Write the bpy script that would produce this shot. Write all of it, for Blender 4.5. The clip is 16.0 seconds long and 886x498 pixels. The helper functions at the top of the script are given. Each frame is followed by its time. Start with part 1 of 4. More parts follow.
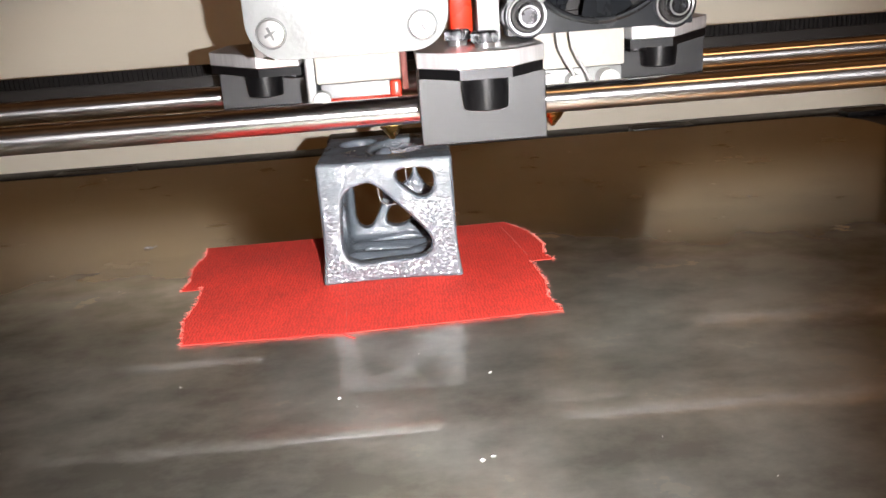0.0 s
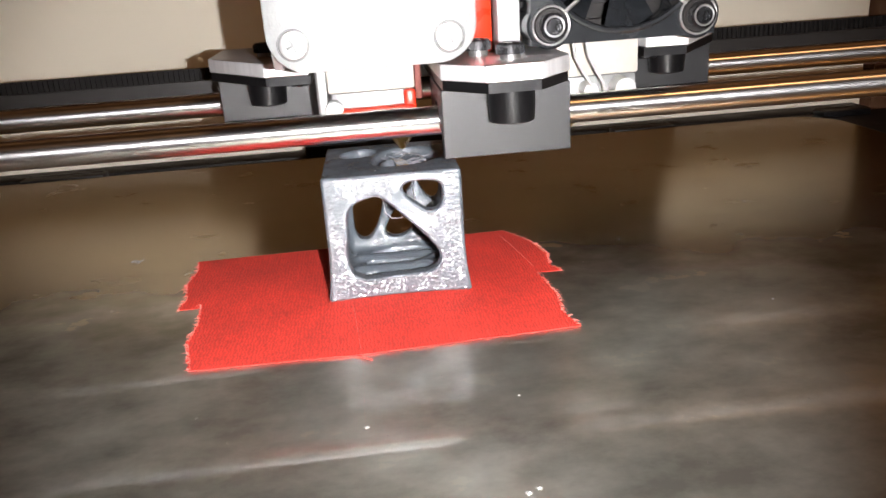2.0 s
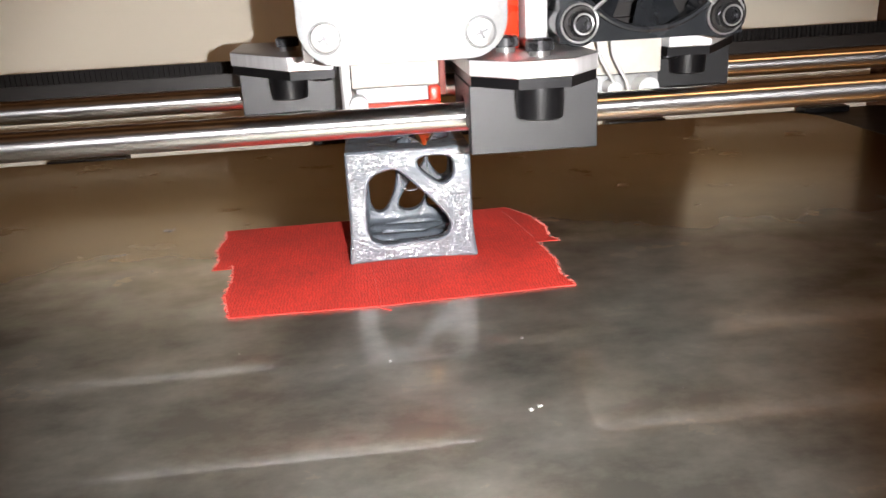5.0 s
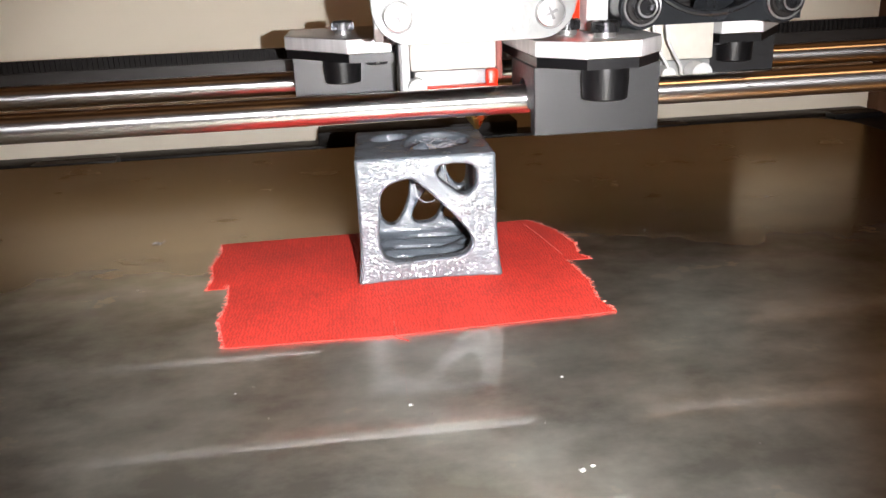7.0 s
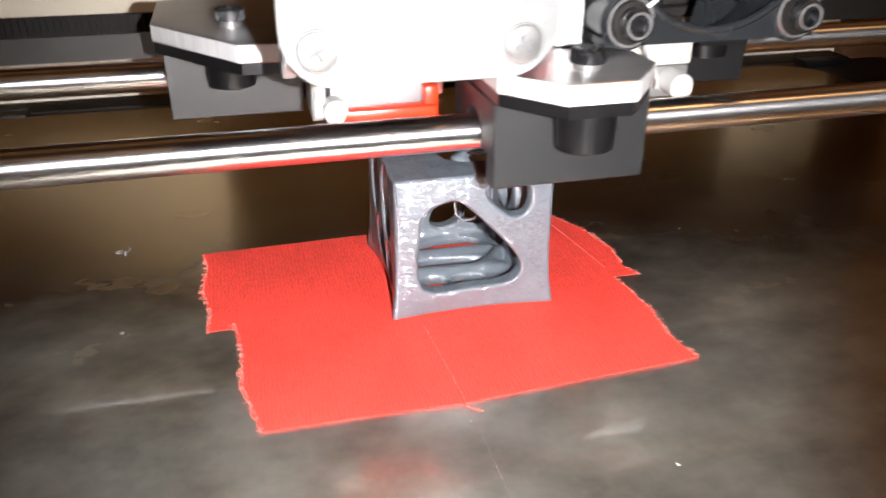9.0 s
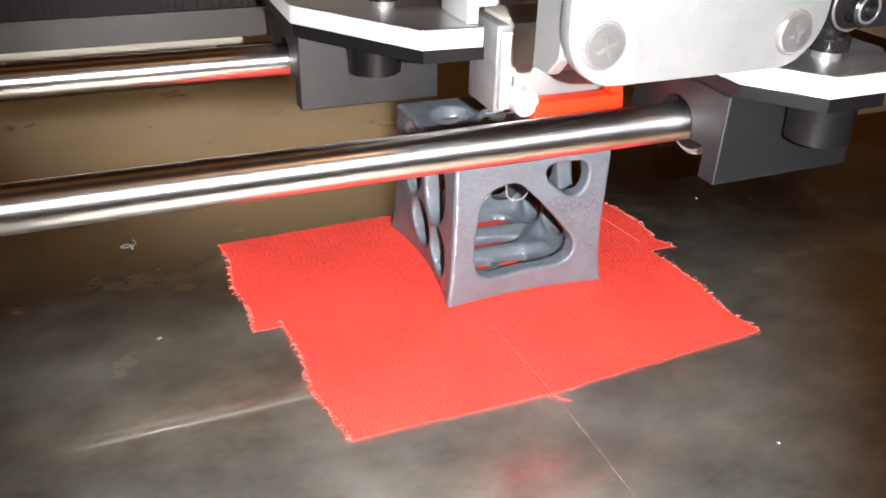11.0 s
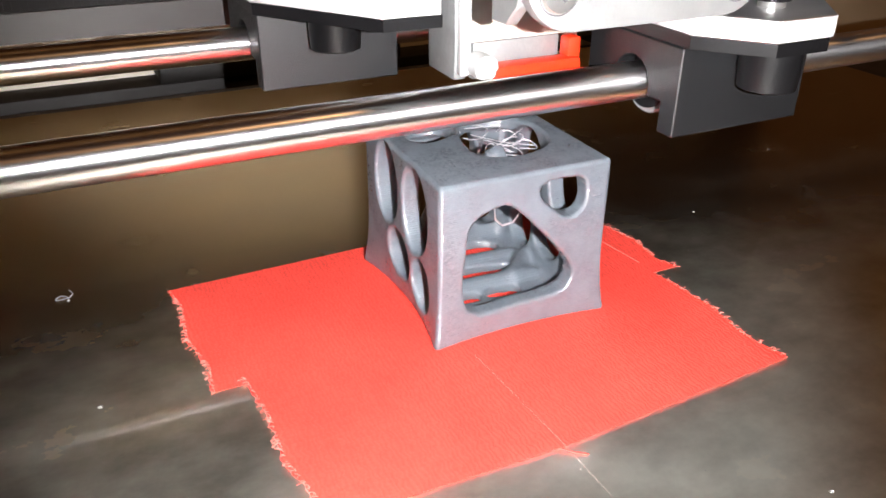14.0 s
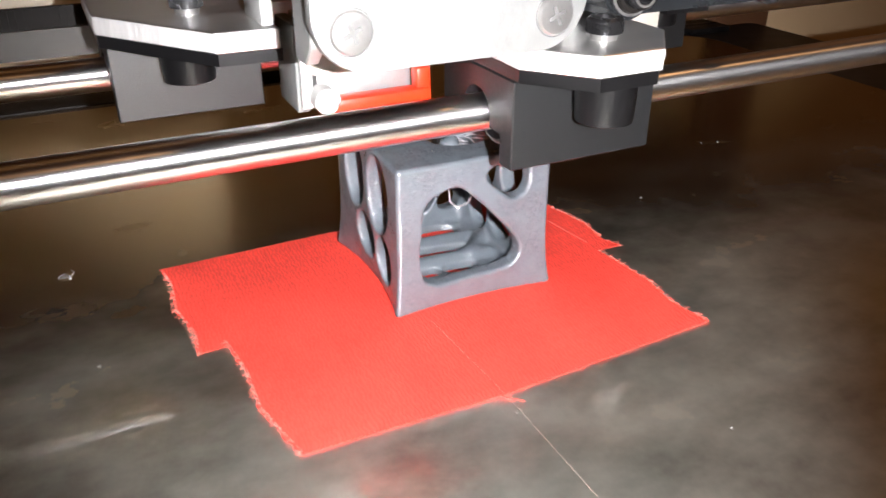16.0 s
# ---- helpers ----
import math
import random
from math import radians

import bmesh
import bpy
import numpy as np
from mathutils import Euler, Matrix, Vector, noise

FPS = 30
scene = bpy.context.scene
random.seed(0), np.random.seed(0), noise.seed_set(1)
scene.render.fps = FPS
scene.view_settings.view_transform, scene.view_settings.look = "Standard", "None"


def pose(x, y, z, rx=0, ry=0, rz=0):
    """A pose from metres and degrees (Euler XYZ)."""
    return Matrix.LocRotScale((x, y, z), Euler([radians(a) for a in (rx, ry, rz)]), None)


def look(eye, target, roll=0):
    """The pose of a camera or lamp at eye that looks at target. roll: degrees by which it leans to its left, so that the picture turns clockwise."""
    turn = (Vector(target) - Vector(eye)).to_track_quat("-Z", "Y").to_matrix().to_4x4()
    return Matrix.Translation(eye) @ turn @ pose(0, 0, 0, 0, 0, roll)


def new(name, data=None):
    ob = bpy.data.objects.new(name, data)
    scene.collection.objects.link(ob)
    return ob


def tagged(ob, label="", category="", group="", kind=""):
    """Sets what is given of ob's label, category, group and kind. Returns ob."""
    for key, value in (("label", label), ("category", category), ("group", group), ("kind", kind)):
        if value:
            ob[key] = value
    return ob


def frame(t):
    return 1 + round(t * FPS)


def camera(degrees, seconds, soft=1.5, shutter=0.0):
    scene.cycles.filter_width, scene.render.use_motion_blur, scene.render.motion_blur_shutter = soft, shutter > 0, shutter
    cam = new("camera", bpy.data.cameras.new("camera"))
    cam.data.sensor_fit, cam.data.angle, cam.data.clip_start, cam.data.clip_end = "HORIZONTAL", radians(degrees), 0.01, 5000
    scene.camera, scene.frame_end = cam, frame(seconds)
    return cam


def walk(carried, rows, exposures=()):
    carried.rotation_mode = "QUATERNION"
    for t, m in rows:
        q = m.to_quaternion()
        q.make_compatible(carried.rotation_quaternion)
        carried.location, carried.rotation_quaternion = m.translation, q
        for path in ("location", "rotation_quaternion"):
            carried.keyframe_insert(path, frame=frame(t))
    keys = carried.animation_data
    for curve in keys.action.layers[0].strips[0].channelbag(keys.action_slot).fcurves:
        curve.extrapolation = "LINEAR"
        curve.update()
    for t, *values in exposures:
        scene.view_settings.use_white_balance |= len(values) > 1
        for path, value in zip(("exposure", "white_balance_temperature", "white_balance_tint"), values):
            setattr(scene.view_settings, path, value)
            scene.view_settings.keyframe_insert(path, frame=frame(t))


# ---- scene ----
MM = 0.001

# ---- camera and its way ----
ROWS = [  # seconds, eye in millimetres, yaw, pitch, roll in degrees
    (0.0, 28.8, -232.9, 85.7, -1.59, -18.42, -4.30),
    (0.5, 27.8, -235.4, 87.2, -1.49, -18.19, -4.48),
    (1.0, 22.3, -232.6, 88.4, -3.28, -19.26, -3.87),
    (1.5, 15.9, -226.6, 93.6, -4.59, -19.36, -4.03),
    (2.0, 13.5, -224.6, 91.5, -5.02, -19.29, -3.95),
    (2.5, 12.9, -224.4, 92.8, -4.92, -19.04, -4.15),
    (3.0, 11.3, -222.1, 92.1, -4.85, -19.21, -3.98),
    (3.5, 11.1, -221.1, 90.9, -4.73, -18.84, -3.84),
    (4.0, 9.1, -220.4, 91.3, -5.26, -18.98, -3.52),
    (4.2, 8.5, -221.0, 93.0, -5.20, -19.49, -3.33),
    (6.3, 1.0, -225.6, 85.7, -6.02, -18.73, -2.54),
    (6.5, 1.5, -225.5, 87.1, -5.95, -18.89, -2.57),
    (7.0, 1.0, -226.0, 86.3, -5.81, -19.06, -2.52),
    (7.5, 0.6, -221.9, 92.2, -6.85, -19.47, -2.54),
    (8.0, -11.5, -209.3, 92.7, -7.17, -21.06, -1.92),
    (8.5, -25.0, -188.9, 105.0, -10.24, -24.02, -1.35),
    (9.0, -33.0, -164.4, 108.6, -14.64, -26.99, 0.17),
    (9.5, -51.4, -142.3, 108.5, -18.47, -29.97, 0.81),
    (9.7, -58.0, -138.2, 109.7, -19.35, -29.89, 1.28),
    (11.8, -66.9, -127.7, 109.4, -24.37, -29.84, 1.25),
    (12.0, -65.9, -127.5, 109.3, -24.52, -29.67, 1.09),
    (12.5, -65.9, -133.2, 105.7, -24.36, -29.28, 0.74),
    (13.0, -64.9, -137.9, 103.0, -25.17, -27.28, 0.70),
    (13.5, -63.0, -135.1, 99.2, -26.23, -27.95, 0.74),
    (14.0, -61.7, -134.8, 99.9, -26.05, -28.12, 0.47),
    (14.5, -62.6, -140.9, 101.3, -26.49, -28.03, 0.64),
    (15.0, -62.5, -144.4, 102.8, -26.40, -27.76, 0.53),
    (15.5, -63.9, -146.6, 104.0, -26.23, -27.68, 0.39),
    (16.0, -63.2, -144.6, 104.7, -26.22, -27.83, 0.08),
]

cam = camera(57.6, 16.0, soft=1.6, shutter=0.5)


def eye_pose(row):
    t, x, y, z, yaw, pitch, roll = row
    return pose(x * MM, y * MM, z * MM, 90 + pitch, 0, yaw) @ pose(0, 0, 0, 0, 0, roll)


walk(cam, [(row[0], eye_pose(row)) for row in ROWS], [(0.0, 0.09), (9.5, 0.05), (12.0, -0.2), (13.0, -0.18), (14.0, -0.03), (16.0, 0.05)])

# travel of the print head along its rods and of the bed under it, in millimetres
HEAD_X = [(0.0, 0.5), (0.5, 1.6), (1.0, -1.1), (1.5, 0.0), (2.0, 3.0), (2.5, 7.4), (3.0, 1.4), (3.5, 9.8), (4.0, 6.0), (4.2, -2.6), (6.3, 17.0), (6.5, 17.3), (7.0, 17.2), (7.5, -1.2), (8.0, -23.0), (8.5, -21.7), (9.0, -14.8), (9.5, 6.0), (9.7, 10.6), (11.8, -3.1), (12.0, -13.6), (12.5, -23.1), (13.0, 1.6), (13.5, 15.4), (14.0, 16.0), (14.5, -6.0), (15.0, -24.4), (15.5, -22.9), (16.0, -16.2)]

BED_Y = [(0.0, -1.5), (0.5, -0.6), (1.0, -0.5), (1.5, 0.0), (2.0, -1.6), (2.5, -4.2), (3.0, -0.5), (3.5, 1.1), (4.0, 24.5), (4.2, 23.9), (6.3, 32.6), (6.5, 22.1), (7.0, -3.9), (7.5, -7.5), (8.0, -4.3), (8.5, 23.1), (9.0, 7.1), (9.5, -0.0), (9.7, 7.6), (11.8, 21.5), (12.0, 18.5), (12.5, 30.1), (13.0, 30.7), (13.5, 19.4), (14.0, -7.0), (14.5, -9.3), (15.0, -6.9), (15.5, 19.0), (16.0, 6.9)]


# ---- light ----
world = bpy.data.worlds.new("room_air")
scene.world = world
world.use_nodes = True
world.node_tree.nodes["Background"].inputs[0].default_value = (1.0, 0.62, 0.34, 1)
world.node_tree.nodes["Background"].inputs[1].default_value = 0.09

lamp_data = bpy.data.lights.new("room_lamp", "AREA")
lamp_data.shape, lamp_data.size = "DISK", 0.25
lamp_data.energy, lamp_data.color = 4.6, (1.0, 0.5, 0.2)
room_lamp = new("room_lamp", lamp_data)
room_lamp.matrix_world = look((0.9, -0.9, 1.75), (0.2, 0.1, 0))


# ---- materials ----
def material(name, colour, rough=0.5, metal=0.0, spread=0.12, scale=60.0, bump=0.0, bump_scale=400.0, rough_spread=0.1, stretch=(1, 1, 1), coat=0.0, gloss=0.5):
    """Principled surface with blotches, fine grain and relief, at sizes in object space."""
    m = bpy.data.materials.new(name)
    m.use_nodes = True
    n, l = m.node_tree.nodes, m.node_tree.links
    b = n["Principled BSDF"]
    co = n.new("ShaderNodeTexCoord")
    mp = n.new("ShaderNodeMapping")
    mp.inputs["Scale"].default_value = stretch
    l.new(co.outputs["Object"], mp.inputs["Vector"])
    big = n.new("ShaderNodeTexNoise")
    big.inputs["Scale"].default_value, big.inputs["Detail"].default_value = scale, 5
    l.new(mp.outputs[0], big.inputs["Vector"])
    ramp = n.new("ShaderNodeValToRGB")
    ramp.color_ramp.elements[0].position, ramp.color_ramp.elements[1].position = 0.3, 0.7
    ramp.color_ramp.elements[0].color = (*[c * (1 - spread) for c in colour], 1)
    ramp.color_ramp.elements[1].color = (*[min(1, c * (1 + spread)) for c in colour], 1)
    l.new(big.outputs["Fac"], ramp.inputs["Fac"])
    l.new(ramp.outputs["Color"], b.inputs["Base Color"])
    span = n.new("ShaderNodeMapRange")
    span.inputs["To Min"].default_value = max(0.02, rough - rough_spread)
    span.inputs["To Max"].default_value = min(1.0, rough + rough_spread)
    l.new(big.outputs["Fac"], span.inputs["Value"])
    l.new(span.outputs[0], b.inputs["Roughness"])
    b.inputs["Metallic"].default_value = metal
    b.inputs["Coat Weight"].default_value = coat
    b.inputs["Specular IOR Level"].default_value = gloss
    if bump:
        fine = n.new("ShaderNodeTexNoise")
        fine.inputs["Scale"].default_value, fine.inputs["Detail"].default_value = bump_scale, 4
        l.new(mp.outputs[0], fine.inputs["Vector"])
        bp = n.new("ShaderNodeBump")
        bp.inputs["Strength"].default_value, bp.inputs["Distance"].default_value = bump, 0.0004
        l.new(fine.outputs["Fac"], bp.inputs["Height"])
        l.new(bp.outputs[0], b.inputs["Normal"])
    return m


def glow(name, colour, strength):
    m = bpy.data.materials.new(name)
    m.use_nodes = True
    b = m.node_tree.nodes["Principled BSDF"]
    b.inputs["Base Color"].default_value = (*colour, 1)
    b.inputs["Emission Color"].default_value = (*colour, 1)
    b.inputs["Emission Strength"].default_value = strength
    return m


def steel_sheet():
    """Worn, wiped sheet steel: smudges, long wipe marks, waves that bend what it mirrors."""
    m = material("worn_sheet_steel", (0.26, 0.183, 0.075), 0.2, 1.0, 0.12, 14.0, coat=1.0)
    n, l = m.node_tree.nodes, m.node_tree.links
    b = n["Principled BSDF"]
    co = n.new("ShaderNodeTexCoord")

    def noise_at(scale, detail, stretch):
        mp = n.new("ShaderNodeMapping")
        mp.inputs["Scale"].default_value = stretch
        l.new(co.outputs["Object"], mp.inputs["Vector"])
        t = n.new("ShaderNodeTexNoise")
        t.inputs["Scale"].default_value, t.inputs["Detail"].default_value = scale, detail
        t.inputs["Roughness"].default_value = 0.62
        l.new(mp.outputs[0], t.inputs["Vector"])
        return t.outputs["Fac"]

    smudge = noise_at(13, 7, (0.9, 1.0, 1))
    wipe = noise_at(42, 6, (0.75, 1.1, 1))
    mix = n.new("ShaderNodeMath")
    mix.operation = "ADD"
    l.new(smudge, mix.inputs[0])
    l.new(wipe, mix.inputs[1])
    b.inputs["Coat IOR"].default_value, b.inputs["Coat Roughness"].default_value = 1.5, 0.18
    b.inputs["Coat Tint"].default_value = (1.0, 0.88, 0.6, 1)
    # pale film: broad sheen over the sharp mirror of the bare steel
    hazy = n.new("ShaderNodeBsdfPrincipled")
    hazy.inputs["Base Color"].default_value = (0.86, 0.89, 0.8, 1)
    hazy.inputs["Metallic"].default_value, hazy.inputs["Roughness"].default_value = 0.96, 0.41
    hazy.inputs["Coat Weight"].default_value, hazy.inputs["Coat Roughness"].default_value = 0.95, 0.022
    hazy.inputs["Coat IOR"].default_value = 2.3
    film = n.new("ShaderNodeMapRange")
    film.inputs["From Min"].default_value, film.inputs["From Max"].default_value = 0.84, 1.2
    film.inputs["To Min"].default_value, film.inputs["To Max"].default_value = 0.42, 0.92
    l.new(mix.outputs[0], film.inputs["Value"])
    # the film is strongest on the front of the sheet, thinning out rearwards and to both sides
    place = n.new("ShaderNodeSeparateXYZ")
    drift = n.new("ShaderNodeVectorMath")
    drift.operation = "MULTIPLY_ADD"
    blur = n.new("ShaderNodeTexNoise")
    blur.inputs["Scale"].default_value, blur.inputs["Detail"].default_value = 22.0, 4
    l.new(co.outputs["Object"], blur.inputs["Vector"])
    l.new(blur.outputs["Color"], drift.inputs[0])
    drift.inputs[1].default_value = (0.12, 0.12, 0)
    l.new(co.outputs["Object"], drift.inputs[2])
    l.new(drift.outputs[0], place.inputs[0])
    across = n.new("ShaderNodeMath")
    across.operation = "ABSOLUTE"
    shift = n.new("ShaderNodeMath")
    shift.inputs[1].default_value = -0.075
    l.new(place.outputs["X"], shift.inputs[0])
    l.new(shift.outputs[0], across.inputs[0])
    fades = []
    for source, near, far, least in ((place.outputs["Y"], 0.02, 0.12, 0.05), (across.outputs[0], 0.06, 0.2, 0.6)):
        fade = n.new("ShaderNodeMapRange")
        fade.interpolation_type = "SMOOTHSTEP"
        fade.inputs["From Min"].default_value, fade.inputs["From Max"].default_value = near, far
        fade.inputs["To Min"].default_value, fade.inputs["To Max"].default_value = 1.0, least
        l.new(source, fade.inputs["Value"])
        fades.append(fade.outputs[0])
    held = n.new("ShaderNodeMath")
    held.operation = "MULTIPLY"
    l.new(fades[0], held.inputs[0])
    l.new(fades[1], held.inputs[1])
    film_share = n.new("ShaderNodeMath")
    film_share.operation = "MULTIPLY"
    l.new(held.outputs[0], film_share.inputs[0])
    l.new(film.outputs[0], film_share.inputs[1])
    # pale scuffs, short and mostly along the rods
    scuff = n.new("ShaderNodeMapRange")
    scuff.inputs["From Min"].default_value, scuff.inputs["From Max"].default_value = 0.52, 0.85
    scuff.inputs["To Min"].default_value, scuff.inputs["To Max"].default_value = 0.0, 0.012
    l.new(noise_at(70, 4, (0.35, 1.6, 1)), scuff.inputs["Value"])
    worn = n.new("ShaderNodeMath")
    worn.operation, worn.use_clamp = "ADD", True
    l.new(film_share.outputs[0], worn.inputs[0])
    l.new(scuff.outputs[0], worn.inputs[1])
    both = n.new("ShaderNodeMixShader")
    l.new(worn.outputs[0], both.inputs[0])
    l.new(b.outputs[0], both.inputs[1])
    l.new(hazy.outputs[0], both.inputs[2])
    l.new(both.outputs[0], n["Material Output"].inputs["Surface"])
    span = n.new("ShaderNodeMapRange")
    span.inputs["From Min"].default_value, span.inputs["From Max"].default_value = 0.3, 0.7
    span.inputs["To Min"].default_value, span.inputs["To Max"].default_value = 0.2, 0.29
    l.new(wipe, span.inputs["Value"])
    l.new(span.outputs[0], b.inputs["Roughness"])
    swell = noise_at(7, 1, (0.6, 1.0, 1))
    ripple = noise_at(30, 1, (0.16, 1.5, 1))
    wave = n.new("ShaderNodeMath")
    wave.operation = "MULTIPLY_ADD"
    wave.inputs[1].default_value = 0.38
    l.new(ripple, wave.inputs[0])
    l.new(swell, wave.inputs[2])
    # rolling marks across the rods spread what it mirrors sideways
    scratch = noise_at(2600, 2, (1.0, 0.03, 1))
    b1, b2 = n.new("ShaderNodeBump"), n.new("ShaderNodeBump")
    b1.inputs["Strength"].default_value, b1.inputs["Distance"].default_value = 0.07, 0.0012
    b2.inputs["Strength"].default_value, b2.inputs["Distance"].default_value = 0.2, 0.00006
    l.new(wave.outputs[0], b1.inputs["Height"])
    l.new(scratch, b2.inputs["Height"])
    l.new(b1.outputs[0], b2.inputs["Normal"])
    l.new(b2.outputs[0], b.inputs["Normal"])
    l.new(b2.outputs[0], hazy.inputs["Normal"])
    l.new(b2.outputs[0], b.inputs["Coat Normal"])
    l.new(b2.outputs[0], hazy.inputs["Coat Normal"])
    return m


def cloth_tape():
    """Red woven cloth tape: fine warp and weft, frayed tone."""
    m = material("red_cloth_tape", (0.88, 0.06, 0.04), 0.75, 0.0, 0.16, 45.0, rough_spread=0.08)
    n, l = m.node_tree.nodes, m.node_tree.links
    b = n["Principled BSDF"]
    co = n.new("ShaderNodeTexCoord")
    total = None
    for stretch in ((2000, 60, 1), (160, 1500, 1)):
        mp = n.new("ShaderNodeMapping")
        mp.inputs["Scale"].default_value = stretch
        l.new(co.outputs["Object"], mp.inputs["Vector"])
        w = n.new("ShaderNodeTexNoise")
        w.inputs["Scale"].default_value, w.inputs["Detail"].default_value = 1.0, 2.0
        l.new(mp.outputs[0], w.inputs["Vector"])
        if total is None:
            total = w.outputs["Fac"]
        else:
            mx = n.new("ShaderNodeMath")
            mx.operation = "ADD"
            l.new(total, mx.inputs[0])
            l.new(w.outputs["Fac"], mx.inputs[1])
            total = mx.outputs[0]
    speck = n.new("ShaderNodeTexNoise")
    speck.inputs["Scale"].default_value, speck.inputs["Detail"].default_value = 700.0, 2
    l.new(co.outputs["Object"], speck.inputs["Vector"])
    rough_weave = n.new("ShaderNodeMath")
    rough_weave.operation = "MULTIPLY"
    l.new(total, rough_weave.inputs[0])
    l.new(speck.outputs["Fac"], rough_weave.inputs[1])
    tone = n.new("ShaderNodeMix")
    tone.data_type, tone.blend_type = "RGBA", "MULTIPLY"
    shade = n.new("ShaderNodeValToRGB")
    shade.color_ramp.elements[0].color, shade.color_ramp.elements[1].color = (0.84, 0.78, 0.78, 1), (1, 1, 1, 1)
    shade.color_ramp.elements[0].position, shade.color_ramp.elements[1].position = 0.34, 0.56
    l.new(rough_weave.outputs[0], shade.inputs["Fac"])
    tone.inputs["Factor"].default_value = 0.8
    l.new(b.inputs["Base Color"].links[0].from_socket, tone.inputs["A"])
    l.new(shade.outputs["Color"], tone.inputs["B"])
    l.new(tone.outputs["Result"], b.inputs["Base Color"])
    # ribs of the weave, warp over weft
    ribs = []
    for way, size in (("X", 320.0), ("Y", 350.0)):
        rib = n.new("ShaderNodeTexWave")
        rib.bands_direction = way
        rib.inputs["Scale"].default_value, rib.inputs["Distortion"].default_value = size, 8.0
        rib.inputs["Detail Scale"].default_value, rib.inputs["Detail"].default_value = 1.6, 3.0
        l.new(co.outputs["Object"], rib.inputs["Vector"])
        ribs.append(rib.outputs["Fac"])
    knot = n.new("ShaderNodeMath")
    knot.operation = "MULTIPLY_ADD"
    knot.inputs[1].default_value = 0.35
    l.new(ribs[1], knot.inputs[0])
    l.new(ribs[0], knot.inputs[2])
    height = n.new("ShaderNodeMath")
    l.new(knot.outputs[0], height.inputs[0])
    l.new(rough_weave.outputs[0], height.inputs[1])
    worn = n.new("ShaderNodeMapRange")
    worn.inputs["From Max"].default_value = 1.35
    worn.inputs["To Min"].default_value, worn.inputs["To Max"].default_value = 0.78, 1.08
    l.new(knot.outputs[0], worn.inputs["Value"])
    ribbed = n.new("ShaderNodeVectorMath")
    ribbed.operation = "SCALE"
    l.new(tone.outputs["Result"], ribbed.inputs[0])
    l.new(worn.outputs[0], ribbed.inputs["Scale"])
    l.new(ribbed.outputs[0], b.inputs["Base Color"])
    bp = n.new("ShaderNodeBump")
    bp.inputs["Strength"].default_value, bp.inputs["Distance"].default_value = 0.32, 0.00022
    l.new(height.outputs[0], bp.inputs["Height"])
    l.new(bp.outputs[0], b.inputs["Normal"])
    return m


